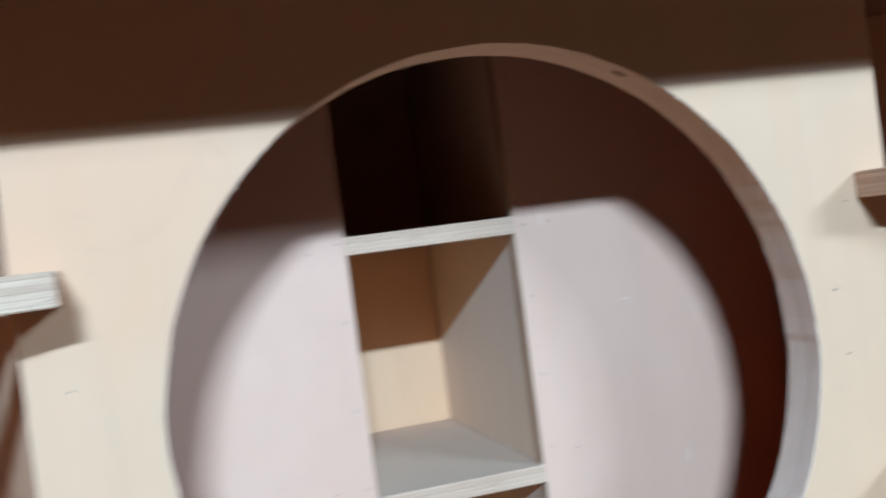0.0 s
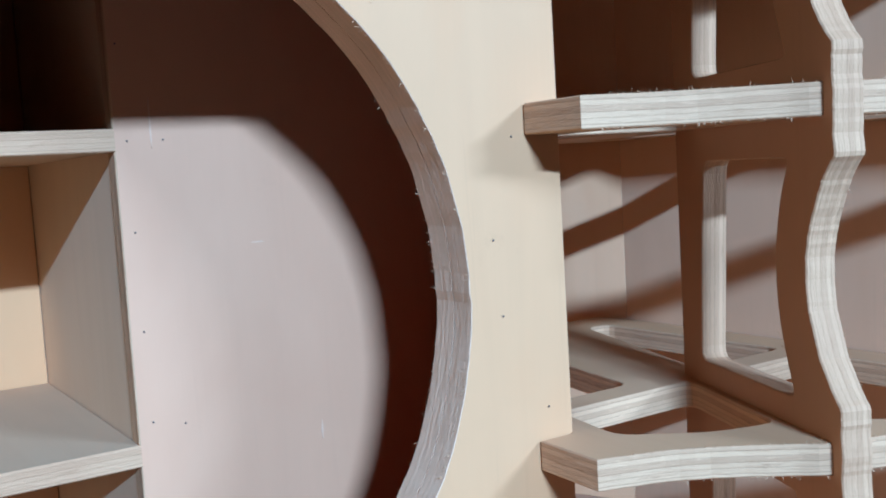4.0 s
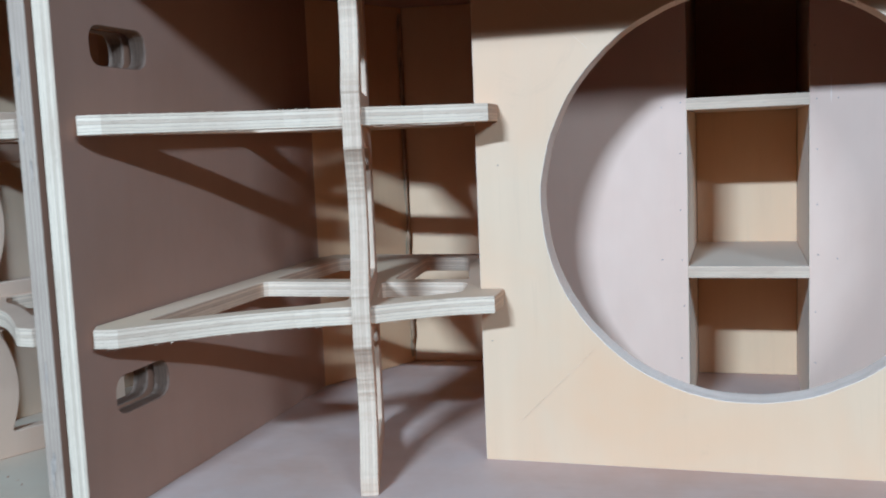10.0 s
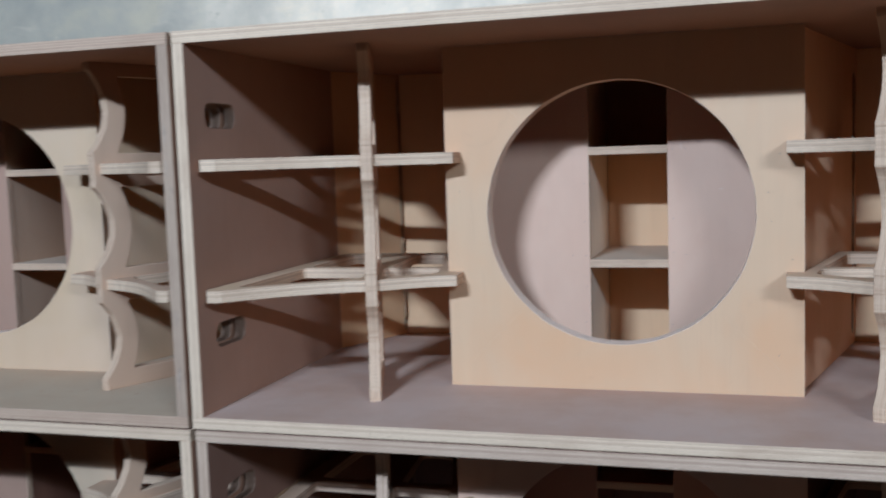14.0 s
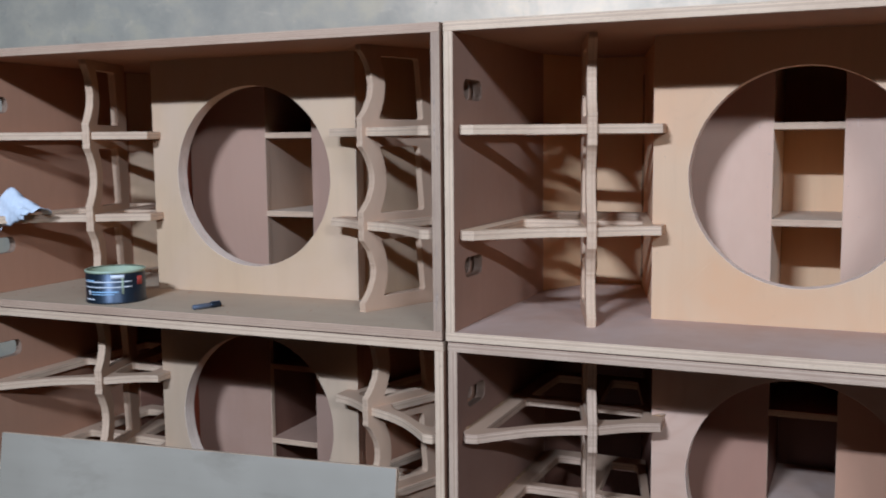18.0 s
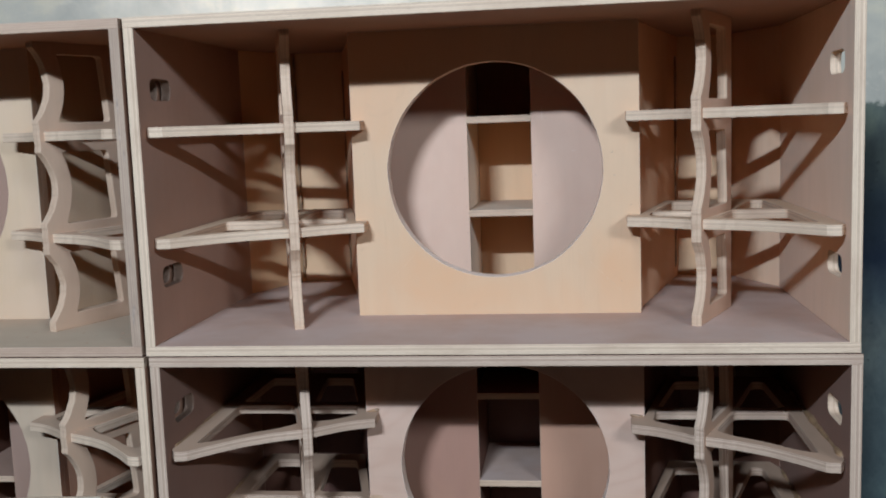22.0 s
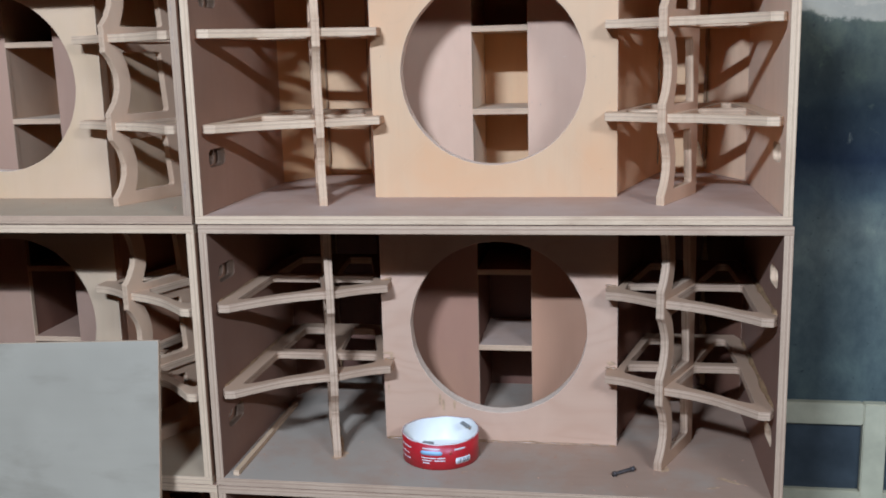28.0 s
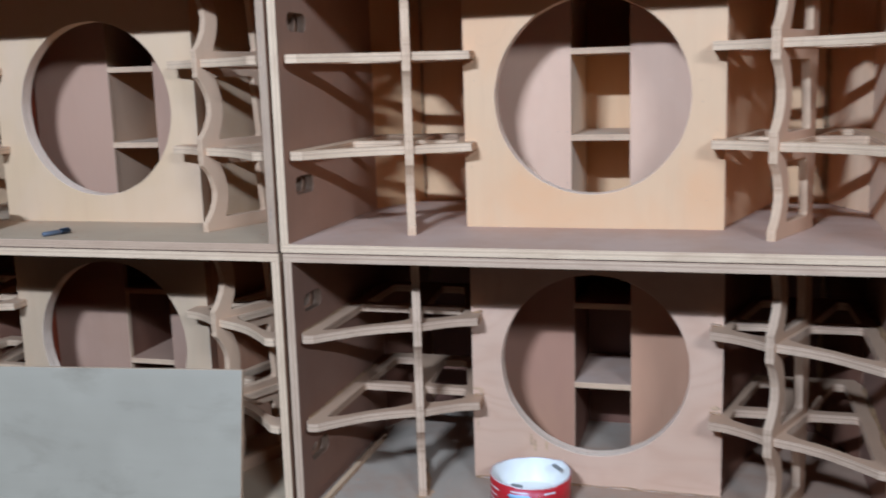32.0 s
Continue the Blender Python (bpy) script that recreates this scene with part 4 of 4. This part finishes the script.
for n, zc in enumerate(NODES):
    for sx in (0, 1):
        zt = zc + T / 2 + (0.0 if sx else 0.010)
        def fx(x):
            return W - x if sx else x
        bead("glue", (fx(T + 0.001), 0.04, zt), (fx(T + 0.001), 0.53, zt), 0.0085 if sx else 0.0035, 10 + n * 2 + sx, CAB_MID)
        bead("glue", (fx(0.334), BAFFLE_Y - 0.001, zt), (fx(0.360), BAFFLE_Y - 0.001, zt + 0.004), 0.004, 20 + n * 2 + sx, CAB_MID)
        bead("glue", (fx(strip_x(0.18, sx) + 0.009), 0.18, zt), (fx(strip_x(0.33, sx) + 0.009), 0.33, zt), 0.0065 if sx else 0.004, 30 + n * 2 + sx, CAB_MID)
for sx in (0, 1):
    fx2 = (lambda x: W - x) if sx else (lambda x: x)
    bead("glue", (fx2(strip_x(0.16, sx) + 0.011), 0.162, lo), (fx2(strip_x(0.33, sx) + 0.011), 0.33, lo), 0.009, 40 + sx, CAB_MID)
    bead("glue", (fx2(chamber_x(0.70) - 0.002), 0.70, 0.04), (fx2(chamber_x(0.70) - 0.002), 0.70, 0.53), 0.0035, 50 + sx, CAB_TOP)

# pencil guide lines on the top cabinet's baffle, and its nail heads
cx, cz = 0.61, T + 0.283
for k in range(4):
    a = radians(45 + 90 * k)
    m = frame_of((cx + 0.222 * math.cos(a), BAFFLE_Y - 0.0003, cz + 0.222 * math.sin(a)), (math.cos(a), 0, math.sin(a)), (-math.sin(a), 0, math.cos(a)))
    mark("pencil_line", board("line", rect(0.085 if k < 2 else 0.12, 0.0005), thick=0.0002, bevel=0), (PENCIL, PENCIL), CAB_TOP, "baffle", m)
rng = random.Random(4)
nail = turned("nail", [(0.0002, -0.0005), (0.0007, -0.0002), (0.0006, 0.0003), (0.0002, 0.0004)], 8)
for sx in (0, 1):
    for k in range(9):
        for x in (0.536,) if k % 3 else (0.535, 0.513):
            px = (W - x if sx else x) + rng.uniform(-0.002, 0.002)
            mark("nail_head", nail, (NAIL,), CAB_TOP, "inner_panel", pose(px, INNER_Y - 0.0003, 0.04 + 0.06 * k + rng.uniform(-0.004, 0.004), 90), x=px)
for k in range(8):
    mark("nail_head", nail, (NAIL,), CAB_TOP, "baffle", pose(rng.choice((0.345, 0.36, 0.86, 0.875, 0.84)) + rng.uniform(-0.01, 0.01), BAFFLE_Y - 0.0003, rng.uniform(0.05, 0.55), 90))


def slivers(parent, seed, places):
    """Loose fibres that stick out of sawn edges, as one piece."""
    rng = random.Random(seed)
    bm = bmesh.new()
    for base, out in places:
        base, out = Vector(base), Vector(out)
        tip = base + (out + Vector([rng.uniform(-0.8, 0.8) for _ in range(3)])).normalized() * rng.uniform(0.0008, 0.0036)
        w = Vector((rng.uniform(-1, 1), rng.uniform(-1, 1), rng.uniform(-1, 1))).normalized() * 0.0003
        u = w.cross(tip - base).normalized() * 0.00023
        vs = [bm.verts.new(base + d) for d in (w, u, -w)] + [bm.verts.new(tip)]
        for a, b, c in ((0, 1, 3), (1, 2, 3), (2, 0, 3), (0, 2, 1)):
            bm.faces.new((vs[a], vs[b], vs[c]))
    ob = part("splinter_fuzz", finish(bm, "splinter_fuzz", False), (EDGE,), parent)
    return tagged(ob, "fine torn wood fibres", kind="stuff")


rng = random.Random(9)
spots = []
for k in range(560):
    a = rng.uniform(-3.1, 3.1)
    spots.append(((cx + 0.2085 * math.cos(a), BAFFLE_Y + rng.choice((0.001, 0.034)), cz + 0.2085 * math.sin(a)), (-math.cos(a), 0.2, -math.sin(a))))
for k in range(520):
    x = rng.uniform(0.87, 1.18)
    zc = rng.choice(NODES)
    side = rng.choice((-1, 1))
    spots.append(((x, arc_y(W - x) + 0.0005, zc + side * T / 2), (0, -0.6, side)))
for k in range(360):
    x = rng.uniform(0.04, 0.35)
    side = rng.choice((-1, 1))
    spots.append(((x, arc_y(x) + 0.0005, rng.choice(NODES) + side * T / 2), (0, -0.6, side)))
for k in range(460):
    v = rng.uniform(0.02, 0.54)
    depth = wave(v) + (rng.choice((0.0, 0.042)) if rng.random() < 0.7 else PLATE_LONG - 0.056)
    right = rng.random() < 0.5
    fa, fb = Vector((strip_x(0.139), 0.139)), Vector((strip_x(0.34, right), 0.34))
    run = (fb - fa).normalized()
    spot = fa + run * depth + Vector((-run.y, run.x)) * rng.choice((-1, 1)) * T / 2
    spots.append(((W - spot.x if right else spot.x, spot.y, v + T), (rng.choice((-0.6, 0.6)), -0.5, 0)))
slivers(CAB_TOP, 3, spots)

# chips and sawdust on the cabinet floors


def litter(parent, seed, count):
    rng = random.Random(seed)
    bm = bmesh.new()
    for _ in range(count):
        c = Vector((rng.uniform(0.05, 1.17), rng.uniform(0.01, 0.25), T + 0.0004))
        s = rng.uniform(0.0006, 0.0022)
        a = rng.uniform(0, 6.28)
        d, e = Vector((math.cos(a), math.sin(a), 0)) * s * 1.8, Vector((-math.sin(a), math.cos(a), 0)) * s * 0.6
        low = [bm.verts.new(c + p) for p in (d, e, -d, -e)]
        top = bm.verts.new(c + Vector((0, 0, s * 0.7)))
        for i in range(4):
            bm.faces.new((low[i - 1], low[i], top))
        bm.faces.new(low)
    return tagged(part("wood_chips", finish(bm, "chips", False), (TAN,), parent), "scattered wood chips and sawdust", kind="stuff")


litter(CAB_MID, 5, 80)
litter(CAB_LEFT, 6, 60)


# ---- stains, knots and edge wear ----
def stain(parent, x, z, w, h, seed, mat=STAIN, front=None):
    """A dried run of glue on an upright face, thin and irregular."""
    rng = random.Random(seed)
    pts = [(w * (0.5 + 0.12 * rng.uniform(-1, 1)) * math.cos(a), h * 0.5 * math.sin(a) * (1 + 0.2 * rng.uniform(-1, 1))) for a in (2 * math.pi * k / 14 for k in range(14))]
    y = BAFFLE_Y if front is None else front
    where = {BAFFLE_Y: "baffle", INNER_Y: "inner_panel"}.get(y, "side_panel")
    mark("stain", board("stain", rounded(pts, 0.001, 2), thick=0.0004, bevel=0), (mat, mat), parent, where, frame_of((x, y - 0.00005, z), (1, 0, 0), (0, 0, 1)), x=x)


for k, (x, z, w, h) in enumerate(((0.468, 0.122, 0.005, 0.028), (0.503, 0.108, 0.007, 0.026), (0.476, 0.107, 0.007, 0.03), (0.345, 0.235, 0.028, 0.006), (0.352, 0.222, 0.010, 0.022),
                                  (0.347, 0.43, 0.022, 0.005), (0.874, 0.222, 0.020, 0.010), (0.868, 0.428, 0.014, 0.006), (0.342, 0.15, 0.005, 0.04), (0.335, 0.40, 0.006, 0.03))):
    stain(CAB_MID, x, z, w, h, k)
rng = random.Random(21)
for k in range(6):
    stain(CAB_LEFT, W - T / 2 + rng.uniform(-0.004, 0.004), rng.uniform(0.05, 0.55), rng.uniform(0.0025, 0.004), rng.uniform(0.014, 0.04), 60 + k, KNOT, 0.0)
for cab in (CAB_TOP, CAB_MID):
    bead("glue", (W - 0.103, 0.709, 0.05), (W - 0.103, 0.709, 0.42), 0.0045, 71, cab)
    bead("glue", (0.1, 0.714, 0.05), (0.1, 0.714, 0.50), 0.003, 72, cab)
# faint scuffs on the panel behind the top cabinet's cut-out
SCUFF = plain("pale_scuff", (0.70, 0.48, 0.345), 0.7, vary=0.1, size=90)
for k, (x, z, w, h) in enumerate(((0.803, 0.195, 0.0016, 0.014), (0.765, 0.33, 0.009, 0.0012), (0.70, 0.41, 0.0012, 0.03))):
    stain(CAB_TOP, x, z, w, h, 90 + k, SCUFF, INNER_Y)
# a torn knot on the rim of the cut-out
a = radians(63)
bm = bmesh.new()
bmesh.ops.create_icosphere(bm, subdivisions=2, radius=0.0035)
for v in bm.verts:
    v.co = Vector((v.co.x * 0.35, v.co.y, v.co.z * 1.5)) * (1 + 0.3 * noise.noise(v.co * 400))
mark("knot", finish(bm, "knot"), (KNOT,), CAB_TOP, "baffle", frame_of((cx + 0.2088 * math.cos(a), BAFFLE_Y + 0.012, cz + 0.2088 * math.sin(a)), (math.cos(a), 0, math.sin(a)), (0, 1, 0)))
# smears of glue and dirt on the middle cabinet's floor
for k, (x, y, w, h, yaw) in enumerate(((1.125, 0.10, 0.06, 0.012, -35), (1.09, 0.06, 0.03, 0.006, 20), (0.246, 0.150, 0.05, 0.03, 70), (0.985, 0.155, 0.05, 0.03, -70), (0.55, 0.09, 0.012, 0.004, 10), (0.40, 0.06, 0.008, 0.004, 50), (0.79, 0.05, 0.01, 0.003, 0))):
    rng = random.Random(200 + k)
    pts = [(w * 0.5 * (1 + 0.25 * rng.uniform(-1, 1)) * math.cos(a), h * 0.5 * (1 + 0.3 * rng.uniform(-1, 1)) * math.sin(a)) for a in (2 * math.pi * q / 16 for q in range(16))]
    part("stain", board("stain", rounded(pts, 0.001, 2), thick=0.0003, bevel=0), (STAIN, STAIN), board_of(CAB_MID, "bottom_panel"), pose(x, y, T + 0.0001, 0, 0, yaw))


# amber glue that has soaked into the panels along their upright joints
AMBER = plain("soaked_amber_glue", (0.45, 0.31, 0.175), 0.55, vary=0.3, size=45)


def corner_stain(cab, seed, right, wide):
    """An uneven run of soaked-in glue beside the rear corner joint, on the slanting panel."""
    rng = random.Random(seed)
    a, b = Vector((0.018, 0.545)), Vector((0.1, 0.722))
    run = (b - a).normalized()
    tall, steps = H - 2 * T - 0.02, 34
    edge = [(-wide * (0.45 + 0.55 * noise.noise((k * 0.42, seed, 0.0)) + 0.25 * rng.random()), tall * k / steps) for k in range(steps + 1)]
    edge = [(min(-0.0015, x), y) for x, y in edge]
    pts = [(0.0, 0.0)] + [(0.0, tall)] + list(reversed(edge))
    spot = b + Vector((run.y, -run.x)) * 0.0022 - run * 0.004
    if right:
        m = frame_of((W - spot.x, spot.y, T + 0.01), (run.x, -run.y, 0), (0, 0, 1))
        pts = [(-x, y) for x, y in reversed(pts)]
    else:
        m = frame_of((spot.x, spot.y, T + 0.01), (run.x, run.y, 0), (0, 0, 1))
    part("glue_stain", board("stain", pts, thick=0.0004, bevel=0), (AMBER, AMBER), cab, m, "amber glue soaked into the joint")


corner_stain(CAB_TOP, 3, 0, 0.012)
corner_stain(CAB_TOP, 8, 1, 0.02)
corner_stain(CAB_MID, 5, 1, 0.03)
